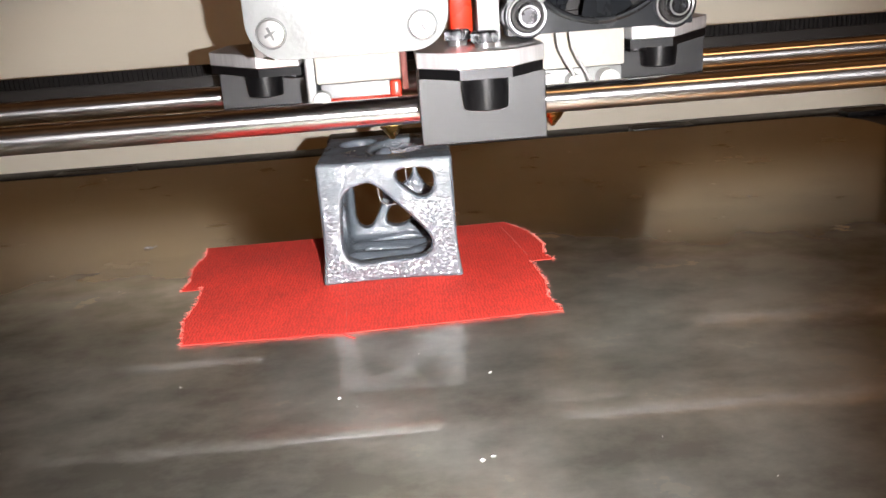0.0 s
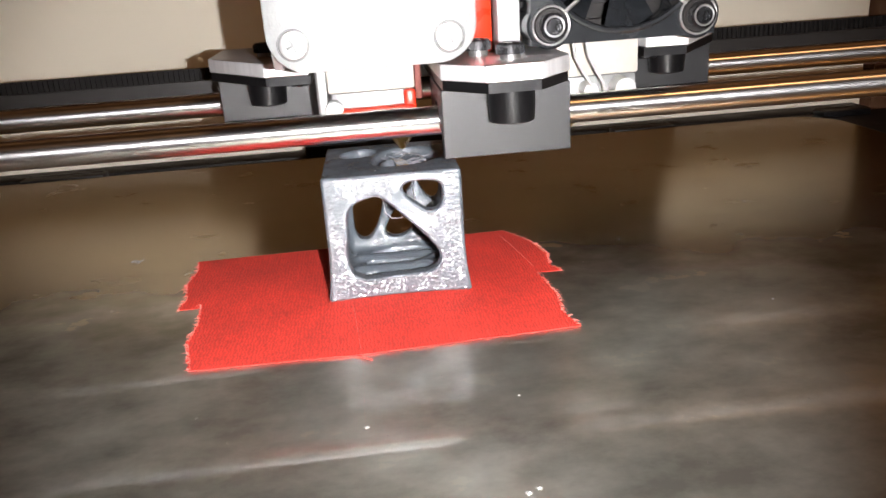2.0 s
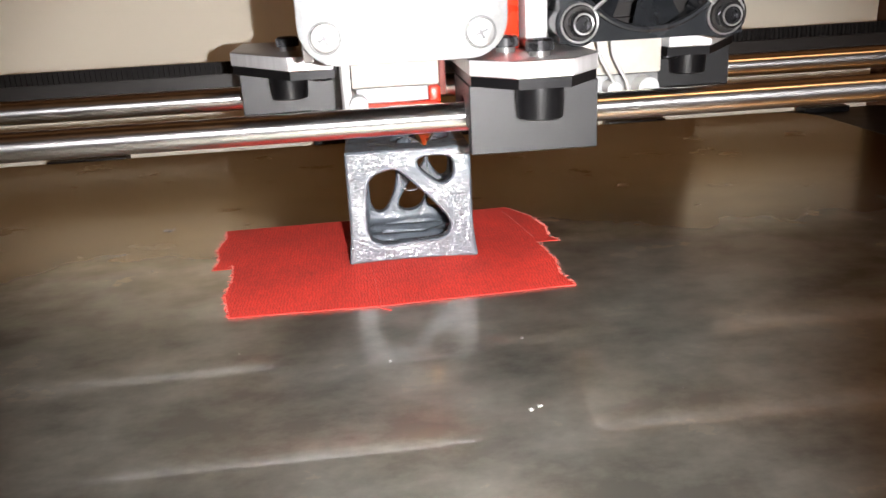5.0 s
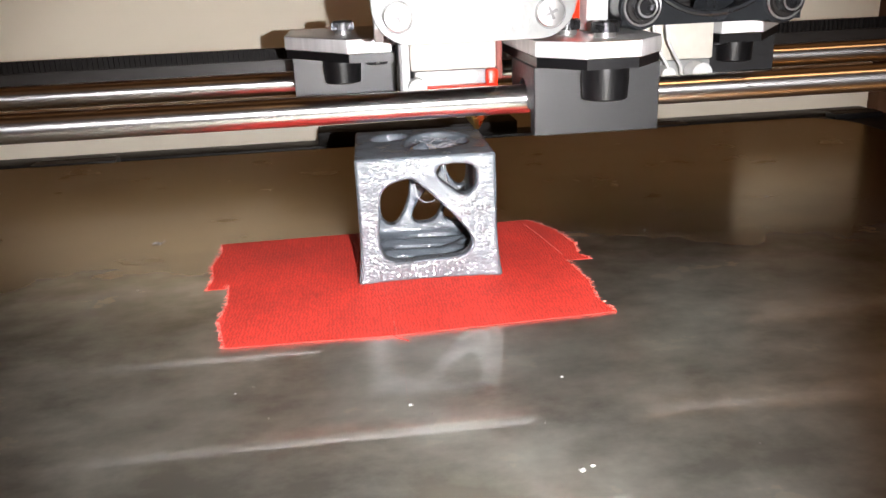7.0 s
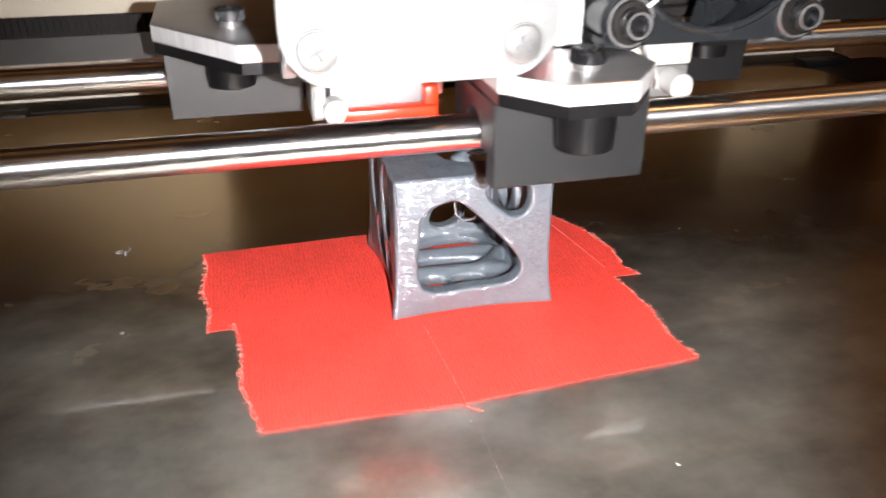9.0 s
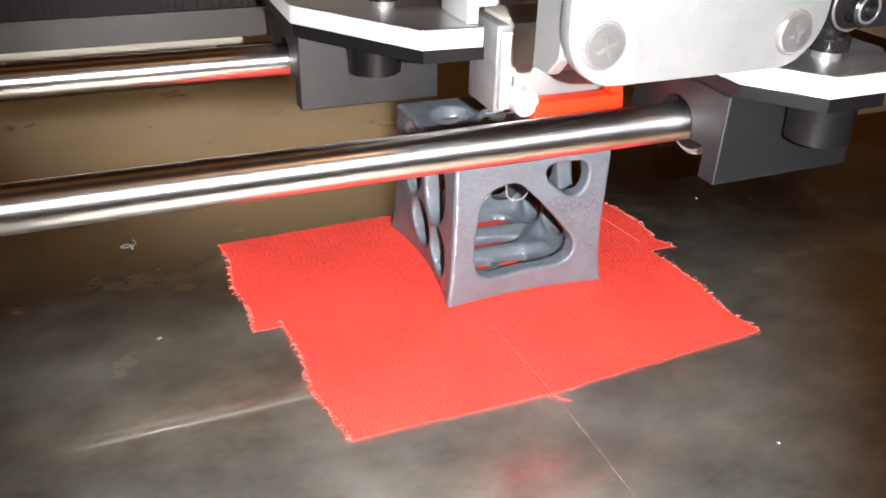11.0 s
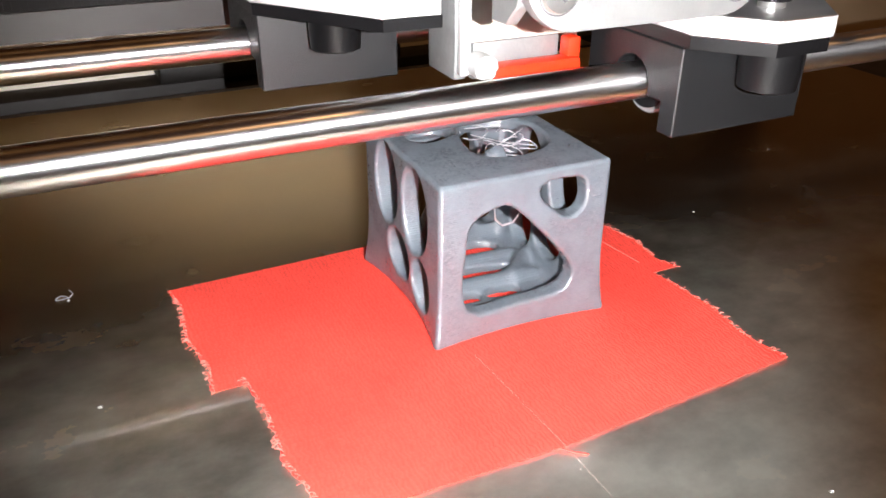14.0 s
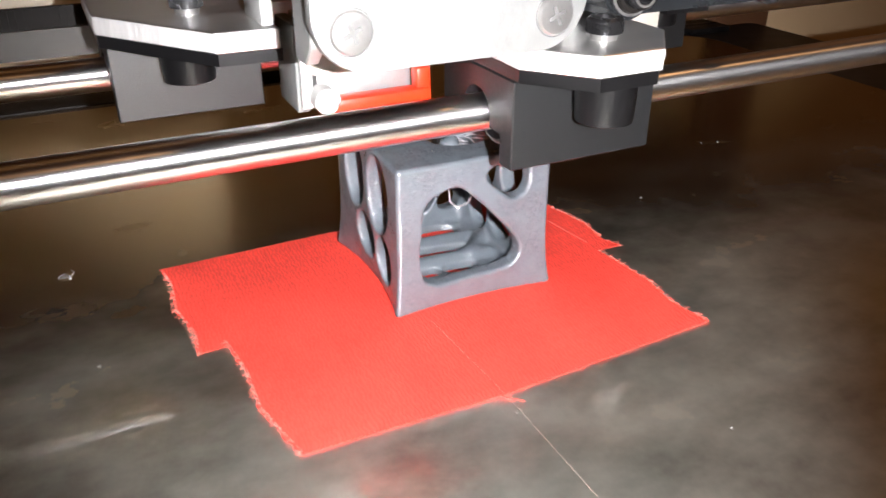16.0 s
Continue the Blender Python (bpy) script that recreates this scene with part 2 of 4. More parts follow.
def printed_plastic():
    """Silver-grey printed filament: small glossy facets, each at its own slight tilt, over thin layers."""
    m = material("grey_printed_filament", (0.114, 0.137, 0.16), 0.6, 0.0, 0.08, 90.0, rough_spread=0.06)
    n, l = m.node_tree.nodes, m.node_tree.links
    b = n["Principled BSDF"]
    co = n.new("ShaderNodeTexCoord")
    warp = n.new("ShaderNodeTexNoise")
    warp.inputs["Scale"].default_value, warp.inputs["Detail"].default_value = 700.0, 2
    l.new(co.outputs["Object"], warp.inputs["Vector"])

    def vector(op, a, b_):
        v = n.new("ShaderNodeVectorMath")
        v.operation = op
        l.new(a, v.inputs[0])
        if isinstance(b_, tuple):
            v.inputs[1].default_value = b_
        elif b_ is not None:
            l.new(b_, v.inputs[1])
        return v.outputs[0]

    bent = vector("ADD", co.outputs["Object"], vector("MULTIPLY", warp.outputs["Color"], (0.0009, 0.0009, 0.0006)))
    cell = n.new("ShaderNodeTexVoronoi")
    cell.inputs["Scale"].default_value = 2700.0
    l.new(vector("MULTIPLY", bent, (0.65, 0.65, 1.3)), cell.inputs["Vector"])
    tilt = vector("MULTIPLY", vector("SUBTRACT", cell.outputs["Color"], (0.5, 0.5, 0.34)), (0.38, 0.38, 0.8))
    geo = n.new("ShaderNodeNewGeometry")
    facet = vector("NORMALIZE", vector("ADD", geo.outputs["Normal"], tilt), None)
    w = n.new("ShaderNodeTexWave")
    w.bands_direction = "Z"
    w.inputs["Scale"].default_value, w.inputs["Distortion"].default_value = 760.0, 2.0
    l.new(co.outputs["Object"], w.inputs["Vector"])
    bp = n.new("ShaderNodeBump")
    bp.inputs["Strength"].default_value, bp.inputs["Distance"].default_value = 0.3, 0.0001
    lumps = n.new("ShaderNodeTexNoise")
    lumps.inputs["Scale"].default_value, lumps.inputs["Detail"].default_value = 1300.0, 2
    l.new(co.outputs["Object"], lumps.inputs["Vector"])
    relief = n.new("ShaderNodeMath")
    l.new(w.outputs["Fac"], relief.inputs[0])
    l.new(lumps.outputs["Fac"], relief.inputs[1])
    l.new(relief.outputs[0], bp.inputs["Height"])
    # glints ride on a smooth body: the facets steer a thin clear layer alone
    b.inputs["Coat Weight"].default_value, b.inputs["Coat Roughness"].default_value = 0.9, 0.2
    b.inputs["Coat IOR"].default_value = 2.1
    patch = n.new("ShaderNodeTexNoise")
    patch.inputs["Scale"].default_value, patch.inputs["Detail"].default_value = 160.0, 3
    l.new(co.outputs["Object"], patch.inputs["Vector"])
    shine = n.new("ShaderNodeMapRange")
    shine.inputs["From Min"].default_value, shine.inputs["From Max"].default_value = 0.38, 0.6
    shine.inputs["To Min"].default_value, shine.inputs["To Max"].default_value = 0.3, 1.0
    l.new(patch.outputs["Fac"], shine.inputs["Value"])
    l.new(shine.outputs[0], b.inputs["Coat Weight"])
    l.new(bp.outputs[0], b.inputs["Normal"])
    l.new(facet, b.inputs["Coat Normal"])
    return m


def rod_steel(*args, **kw):
    """Ground rod: grinding rings run round it, so light spreads along its length."""
    m = material(*args, **kw)
    n, l = m.node_tree.nodes, m.node_tree.links
    b = n["Principled BSDF"]
    ring = n.new("ShaderNodeTangent")
    ring.direction_type, ring.axis = "RADIAL", "X"
    b.inputs["Anisotropic"].default_value, b.inputs["Anisotropic Rotation"].default_value = 0.8, 0.25
    l.new(ring.outputs[0], b.inputs["Tangent"])
    return m


M_STEEL = steel_sheet()
M_TAPE = cloth_tape()
M_PRINT = printed_plastic()
M_ROD = rod_steel("polished_rod_steel", (0.88, 0.87, 0.87), 0.29, 1.0, 0.05, 200.0, rough_spread=0.02)
M_WALL = material("cream_wall_paint", (0.9, 0.84, 0.69), 0.75, 0.0, 0.05, 6.0, 0.05, 300.0)
M_TAN = material("tan_wall_paint", (0.62, 0.46, 0.28), 0.75, 0.0, 0.06, 6.0, 0.15, 300.0)
M_ROOM = material("brown_room_paint", (0.3, 0.19, 0.11), 0.8, 0.0, 0.2, 3.0)
M_WOOD = material("dark_brown_wood", (0.13, 0.06, 0.03), 0.5, 0.0, 0.3, 12.0, 0.2, 60.0, stretch=(1, 1, 0.1))
M_BLACK = material("black_plastic", (0.006, 0.006, 0.0066), 0.35, 0.0, 0.2, 80.0, 0.15, 700.0, gloss=0.4)
M_DARK = material("dark_anodised_metal", (0.009, 0.0075, 0.0065), 0.55, 0.1, 0.3, 120.0, gloss=0.35)
M_BLOCK = material("grey_speckled_cast_plastic", (0.006, 0.0068, 0.0078), 0.48, 0.0, 0.5, 1400.0, 0.2, 3200.0, rough_spread=0.2, gloss=0.75)
M_ALU = material("brushed_aluminium", (0.78, 0.78, 0.78), 0.33, 1.0, 0.06, 120.0, 0.2, 900.0, stretch=(0.1, 1, 1))
M_ALU_CUT = material("sawn_aluminium_edge", (0.8, 0.8, 0.8), 0.55, 0.4, 0.1, 400.0, 0.7, 900.0, stretch=(1, 1, 0.06))
M_WHITE = material("white_painted_metal", (0.56, 0.57, 0.56), 0.42, 0.15, 0.06, 160.0, 0.3, 700.0)
M_BRACKET = material("pale_cast_aluminium", (0.36, 0.37, 0.365), 0.46, 0.55, 0.07, 160.0, 0.35, 700.0)
M_CREAM = material("cream_insulation", (0.56, 0.53, 0.46), 0.7, 0.0, 0.08, 150.0, 0.3, 600.0)
M_RED = material("orange_red_plastic", (0.8, 0.035, 0.008), 0.3, 0.0, 0.1, 100.0)
M_BARE = material("bare_cast_aluminium", (0.26, 0.27, 0.27), 0.5, 0.4, 0.12, 300.0, 0.3, 900.0)
M_WRAP = material("brown_red_wrap", (0.22, 0.06, 0.045), 0.6, 0.0, 0.25, 300.0, 0.3, 900.0)
M_BRASS = material("brass", (0.62, 0.38, 0.12), 0.28, 1.0, 0.15, 300.0)
M_CHROME = material("bright_zinc_screw", (0.5, 0.5, 0.49), 0.32, 0.85, 0.1, 300.0)
# darker grey that stands for shade in the screws' slots and gaps
M_GAP_SHADE = material("screw_gap_shade", (0.13, 0.13, 0.13), 0.6, 0.2, 0.2, 300.0)
M_SCREW = material("black_oxide_screw", (0.03, 0.03, 0.032), 0.28, 0.7, 0.2, 300.0, 0.3, 900.0)
M_FAN = material("smoky_fan_plastic", (0.015, 0.0165, 0.0185), 0.25, 0.0, 0.15, 90.0)
M_RUBBER = material("black_belt_rubber", (0.007, 0.006, 0.0055), 0.65, 0.0, 0.2, 300.0, gloss=0.2)
M_BACKING = material("grey_belt_backing", (0.015, 0.0135, 0.0125), 0.45, 0.0, 0.15, 200.0)
M_THREAD = material("pale_frayed_thread", (0.8, 0.22, 0.18), 0.8, 0.0, 0.1, 300.0)
M_PALE = material("bleached_thread", (0.72, 0.48, 0.43), 0.8, 0.0, 0.1, 300.0)
M_STRING = material("thin_plastic_string", (0.35, 0.36, 0.38), 0.3, 0.2, 0.1, 300.0)
M_CRUMB = material("pale_plastic_crumb", (0.36, 0.36, 0.35), 0.5, 0.0, 0.1, 300.0)
M_LED = glow("white_led", (1.0, 0.968, 0.985), 98600.0)


# ---- mesh helpers, all sizes in millimetres ----
def box(x0, x1, y0, y1, z0, z1, bevel=0.0, seg=2, bm=None):
    bm = bm or bmesh.new()
    made = bmesh.ops.create_cube(bm, size=1.0)["verts"]
    for v in made:
        v.co = Vector((x0 + (v.co.x + 0.5) * (x1 - x0), y0 + (v.co.y + 0.5) * (y1 - y0), z0 + (v.co.z + 0.5) * (z1 - z0)))
    if bevel:
        edges = list({e for v in made for e in v.link_edges})
        bmesh.ops.bevel(bm, geom=edges, offset=bevel, segments=seg, affect="EDGES", profile=0.5)
    return bm


def prism(points, z0, z1, bevel=0.0, seg=2):
    """An outline in x and y, raised from z0 to z1."""
    bm = bmesh.new()
    low = [bm.verts.new((x, y, z0)) for x, y in points]
    face = bm.faces.new(low)
    out = bmesh.ops.extrude_face_region(bm, geom=[face])["geom"]
    bmesh.ops.translate(bm, verts=[g for g in out if isinstance(g, bmesh.types.BMVert)], vec=(0, 0, z1 - z0))
    bmesh.ops.recalc_face_normals(bm, faces=bm.faces)
    if bevel:
        bmesh.ops.bevel(bm, geom=list(bm.edges), offset=bevel, segments=seg, affect="EDGES", profile=0.5)
    return bm


def rounded(x0, x1, y0, y1, radii, n=8):
    """Outline of a rectangle with its own radius at each corner, from the low left one round."""
    pts = []
    for (cx, cy, sx, sy, a0), r in zip(((x0, y0, 1, 1, 180), (x1, y0, -1, 1, 270), (x1, y1, -1, -1, 0), (x0, y1, 1, -1, 90)), radii):
        if r <= 0:
            pts.append((cx, cy))
            continue
        for k in range(n + 1):
            a = radians(a0 + 90 * k / n)
            pts.append((cx + sx * r + r * math.cos(a), cy + sy * r + r * math.sin(a)))
    return pts


def turned(profile, n=32, m=None, bm=None):
    """A body of revolution about z from (radius, height) pairs, closed at both ends."""
    bm = bm or bmesh.new()
    rings = []
    for r, z in profile:
        rings.append([bm.verts.new((m or Matrix()) @ Vector((r * math.cos(2 * math.pi * k / n), r * math.sin(2 * math.pi * k / n), z))) for k in range(n)])
    for a, b in zip(rings, rings[1:]):
        for k in range(n):
            bm.faces.new((a[k], a[(k + 1) % n], b[(k + 1) % n], b[k]))
    bm.faces.new(rings[0][::-1])
    bm.faces.new(rings[-1])
    bmesh.ops.recalc_face_normals(bm, faces=bm.faces)
    return bm


def tube(points, r, n=8, bm=None, closed=False):
    """A round wire along points."""
    bm = bm or bmesh.new()
    pts = [Vector(p) for p in points]
    rings, count = [], len(pts)
    for k, p in enumerate(pts):
        a = pts[(k - 1) % count] if (k or closed) else p
        b = pts[(k + 1) % count] if (k < count - 1 or closed) else p
        way = (b - a).normalized()
        side = way.orthogonal().normalized() if not rings else (last - way * last.dot(way)).normalized()
        last = side
        up = way.cross(side)
        rings.append([bm.verts.new(p + r * (math.cos(2 * math.pi * j / n) * side + math.sin(2 * math.pi * j / n) * up)) for j in range(n)])
    pairs = list(zip(rings, rings[1:])) + ([(rings[-1], rings[0])] if closed else [])
    for a, b in pairs:
        for j in range(n):
            bm.faces.new((a[j], a[(j + 1) % n], b[(j + 1) % n], b[j]))
    if not closed:
        bm.faces.new(rings[0][::-1])
        bm.faces.new(rings[-1])
    bmesh.ops.recalc_face_normals(bm, faces=bm.faces)
    return bm


def plate_with_bore(x0, x1, z0, z1, y0, y1, cx, cz, r, n=40):
    """A rectangular block with a round hole through it along y."""
    bm = bmesh.new()
    loops = {}
    for y in (y0, y1):
        outer, inner = [], []
        for k in range(n):
            a = 2 * math.pi * (k + 0.5) / n
            c, s = math.cos(a), math.sin(a)
            far = min(((x1 - cx) if c > 0 else (cx - x0)) / max(abs(c), 1e-6), ((z1 - cz) if s > 0 else (cz - z0)) / max(abs(s), 1e-6))
            outer.append([cx + c * far, cz + s * far])
            inner.append(bm.verts.new((cx + r * c, y, cz + r * s)))
        for x, z in ((x0, z0), (x1, z0), (x1, z1), (x0, z1)):
            near = min(range(n), key=lambda k: (outer[k][0] - x) ** 2 + (outer[k][1] - z) ** 2)
            outer[near] = [x, z]
        loops[y] = ([bm.verts.new((x, y, z)) for x, z in outer], inner)
    for k in range(n):
        j = (k + 1) % n
        (o0, i0), (o1, i1) = loops[y0], loops[y1]
        bm.faces.new((o0[k], o0[j], i0[j], i0[k]))
        bm.faces.new((o1[j], o1[k], i1[k], i1[j]))
        bm.faces.new((o0[j], o0[k], o1[k], o1[j]))
        bm.faces.new((i0[k], i0[j], i1[j], i1[k]))
    bmesh.ops.recalc_face_normals(bm, faces=bm.faces)
    return bm


def mesh_of(name, bm, mat, smooth=30.0):
    me = bpy.data.meshes.new(name)
    bm.transform(Matrix.Scale(MM, 4))
    bm.to_mesh(me)
    bm.free()
    for mt in mat if isinstance(mat, (list, tuple)) else [mat]:
        me.materials.append(mt)
    if smooth:
        me.shade_smooth()
        me.set_sharp_from_angle(angle=radians(smooth))
    return me


def thing(name, label, category, bm=None, mat=None, group="", kind="", smooth=30.0):
    ob = new(name, mesh_of(name, bm, mat, smooth) if bm else None)
    return tagged(ob, label, category, group, kind)


def part(name, bm, mat, parent, label="", smooth=30.0):
    ob = new(name, mesh_of(name, bm, mat, smooth))
    ob.parent = parent
    return tagged(ob, label) if label else ob


def spin_to(axis):
    """Turns a body built along z so that it lies along an axis."""
    return {"z": Matrix(), "x": Matrix.Rotation(radians(90), 4, "Y"), "-y": Matrix.Rotation(radians(90), 4, "X")}[axis]


# ---- the room ----
WALL_Y = 262
tagged(thing("wall_north", "plain cream painted wall behind the printer", "wall", box(-1800, 330, WALL_Y, WALL_Y + 80, -140, 1900), M_WALL), kind="structure")
tagged(thing("door_post", "dark brown wooden post ending the cream wall", "post", box(333, 380, WALL_Y - 6, WALL_Y + 80, -140, 1900, 3), M_WOOD), kind="structure")
tagged(thing("wall_north_far", "tan painted wall beyond the post", "wall", box(383, 2200, WALL_Y, WALL_Y + 80, -140, 1900), M_TAN), kind="structure")
tagged(thing("wall_west", "brown wall of the room", "wall", box(-1880, -1800, -2000, WALL_Y, -140, 1900), M_ROOM), kind="structure")
tagged(thing("wall_east", "brown wall of the room", "wall", box(2200, 2280, -2000, WALL_Y, -140, 1900), M_ROOM), kind="structure")
tagged(thing("wall_south", "brown wall behind the viewer", "wall", box(-1800, 2200, -2080, -2000, -140, 1900), M_ROOM), kind="structure")
tagged(thing("ceiling", "brown shaded ceiling of the room", "ceiling", box(-1800, 2200, -2000, WALL_Y, 1900, 1960), M_ROOM), kind="structure")
tagged(thing("table_top", "dark table under the printer", "table", box(-1800, 2200, -2000, WALL_Y, -140, -100), M_DARK), kind="structure")


rear = thing("rear_crossbar", "black crossbar of the printer behind the bed", "crossbar")
part("bar", box(-430, 322, 238, 257, -72, -6.3, 1.2), M_DARK, rear)
part("groove", box(-429, 321, 236.9, 237.9, -34, -30, 0.3, 1), M_BLACK, rear, "dull strip in the groove of the bar")
# plain dark block on top of the bar, behind the head
part("drive_mount", box(-21, 95, 235.5, 257, -6.1, 2, 1.0), M_DARK, rear, "dark block on the rear bar")

# unseen board, added so bed and rods mirror a dark upper wall
cover = thing("rear_cover", "unseen dark brown board added on the cream wall for the steel to mirror", "board")
part("panel", prism([(-430, 112), (130, 112), (130, 84), (322, 84), (322, 430), (-430, 430)], 0, 14, 1.0, 1), M_WOOD, cover)
cover.children[0].data.transform(Matrix.Translation((0, 258 * MM, 0)) @ Matrix.Rotation(radians(90), 4, "X"))


# ---- the heated bed, which slides to and fro ----
def heated_bed():
    bed = thing("printer_bed", "worn bare sheet-steel printer bed with wiped smudges", "printer bed")
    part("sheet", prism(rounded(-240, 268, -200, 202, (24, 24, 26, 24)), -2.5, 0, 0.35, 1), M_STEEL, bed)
    part("under_frame", prism(rounded(-252, 328, -200, 215, (4, 4, 4, 4), 3), -14, -2.6, 0.6, 1), M_BLACK, bed, "black tray frame under the sheet")
    return bed


def bed_clamp(x0, x1, y0, y1):
    c = thing("bed_clamp", "flat black clamp gripping the rear edge of the bed", "clamp", group="bed clamps")
    part("jaw", box(x0, x1, y0, y1, -2.55, 0.6, 0.3), M_BLACK, c)
    part("spine", box(x0 + 2, x1 - 2, y1 - 2.5, y1 + 2, -9, 0.9, 0.5), M_BLACK, c)
    return c


BED = [heated_bed(), bed_clamp(-166, -124, 203, 214), bed_clamp(150, 184, 203, 214), bed_clamp(270, 298, 203, 214)]


# ---- red cloth tape on the bed ----
def ragged(points, rough, step, rng):
    """An outline whose edges of given roughness fray."""
    out = []
    for k, (p, f) in enumerate(zip(points, rough)):
        q = points[(k + 1) % len(points)]
        n = max(1, int(math.dist(p, q) / step))
        for j in range(n):
            s = j / n
            nx, ny = (q[1] - p[1]) / math.dist(p, q), -(q[0] - p[0]) / math.dist(p, q)
            d = rng.uniform(-f, f) if j else 0
            out.append((p[0] + s * (q[0] - p[0]) + nx * d, p[1] + s * (q[1] - p[1]) + ny * d))
    return out


def tape_strip(points, rough, z0, z1, label, seed):
    rng = random.Random(seed)
    strip = thing("tape_strip", label, "tape", group="strips of red tape")
    part("cloth", prism(ragged(points, rough, 1.1, rng), z0, z1), M_TAPE, strip, smooth=0)
    fray = bmesh.new()
    for k, (p, f) in enumerate(zip(points, rough)):
        if f < 0.3:
            continue
        q = points[(k + 1) % len(points)]
        length = math.dist(p, q)
        nx, ny = (q[1] - p[1]) / length, -(q[0] - p[0]) / length
        for j in range(int(length / 0.6)):
            s, w = rng.random(), rng.uniform(0.1, 0.6)
            a = Vector((p[0] + s * (q[0] - p[0]) - nx * 0.6, p[1] + s * (q[1] - p[1]) - ny * 0.6, z1))
            b = a + Vector((nx * (w + 0.6) + rng.uniform(-0.7, 0.7), ny * (w + 0.6) + rng.uniform(-0.7, 0.7), rng.uniform(-0.1, 0.5)))
            tube([a, (a + b) / 2 + Vector((0, 0, 0.2)), b], 0.075, 4, fray)
    tagged(part("fray", fray, M_THREAD, strip, "pale frayed threads along the cut ends"), kind="stuff")
    return strip


BACK = tape_strip([(-46.9, 5.2), (70.2, 6.6), (68, 12), (69.5, 22), (66.5, 38), (60, 51), (20, 50.2), (-48.5, 48.6), (-47, 40), (-48.3, 26), (-46, 14)],
                  [0.05, 0.5, 0.5, 0.5, 0.5, 0.05, 0.05, 0.5, 0.5, 0.5, 0.5], 0.02, 0.15, "rear strip of red woven cloth tape with frayed ends", 3)
FRONT = tape_strip([(-36, -36.4), (7, -37.6), (64.9, -34.6), (63, -24), (64.5, -12), (62.7, 6.2), (10, 8.0), (-40.5, 6.8), (-39, -6), (-39.6, -20)],
                   [0.06, 0.06, 0.5, 0.5, 0.5, 0.05, 0.05, 0.5, 0.5, 0.5], 0.16, 0.42, "front strip of red woven cloth tape with frayed ends", 5)


# ---- the lattice cube being printed ----
CUBE_W, CUBE_D, CUBE_H = 40.0, 42.5, 37.0


def poly_distance(u, v, pts):
    """Signed distance to an outline, negative inside."""
    d = np.full(u.shape, 1e9)
    inside = np.zeros(u.shape, bool)
    for (ax, ay), (bx, by) in zip(pts, pts[1:] + pts[:1]):
        ex, ey = bx - ax, by - ay
        wx, wy = u - ax, v - ay
        s = np.clip((wx * ex + wy * ey) / (ex * ex + ey * ey), 0, 1)
        d = np.minimum(d, np.hypot(wx - ex * s, wy - ey * s))
        crosses = ((ay > v) != (by > v)) & (u < ex * (v - ay) / (ey if ey else 1e-9) + ax)
        inside ^= crosses
    return np.where(inside, -d, d)


def oval(cx, cy, rx, ry, lean=0.0, n=14):
    c, s = math.cos(radians(lean)), math.sin(radians(lean))
    return [(cx + rx * math.cos(a) * c - ry * math.sin(a) * s, cy + rx * math.cos(a) * s + ry * math.sin(a) * c) for a in (2 * math.pi * k / n for k in range(n))]


def soft_loop(pts, n=4):
    """A closed smooth curve through the points."""
    out = []
    for k in range(len(pts)):
        p0, p1, p2, p3 = (Vector(pts[(k + j - 1) % len(pts)]) for j in range(4))
        for i in range(n):
            t = i / n
            q = 0.5 * (2 * p1 + (p2 - p0) * t + (2 * p0 - 5 * p1 + 4 * p2 - p3) * t * t + (3 * p1 - p0 - 3 * p2 + p3) * t ** 3)
            out.append((q.x, q.y))
    return out


FRONT_HOLES = [[(8.2, 8.6), (20, 8.0), (28.5, 8.4), (30.8, 10.5), (29.5, 14), (23.5, 21), (16.5, 28), (13.5, 28.8), (9.0, 26.8), (8.0, 22)],
               [(24.6, 32.2), (31.6, 32.4), (32.6, 30.4), (32.2, 27.8), (30.8, 26.8), (28.8, 27.8)]]
LEFT_HOLES = [oval(29.5, 26.8, 5.2, 7.8), oval(13.2, 26.2, 5.2, 8.2), oval(23.0, 11.5, 4.6, 4.4, 20), oval(10.5, 9.6, 3.6, 4.8)]
BACK_HOLES = [[(8.7, 8.2), (11.2, 8.2), (14.8, 16.5), (14.0, 25.5), (9.0, 25.5), (8.2, 14)], [(18.6, 8), (23.4, 8), (25.6, 12.5), (25.4, 16.5), (22, 14.5)],
              [(29.2, 8), (32.4, 8), (31.8, 10), (30, 10.4)], [(30.4, 25), (34, 25), (34.2, 21), (33.2, 19.8)], [(19.5, 21), (25.5, 24), (24.5, 30.5), (18.5, 30)]]
TOP_HOLES = [[(17, 14), (24, 11.5), (31.5, 15.5), (33.5, 24), (30, 32), (23, 32.5), (18, 25)], [(7, 31), (11, 34.5), (14.5, 33), (13.5, 28), (8, 26)]]
FLOOR_HOLES = [oval(21, 22.5, 9.5, 0.9, -6), oval(13, 12.8, 2.2, 0.5, -5), oval(22, 12.4, 3, 0.5, -3), oval(21, 33, 9, 2.2, 4)]


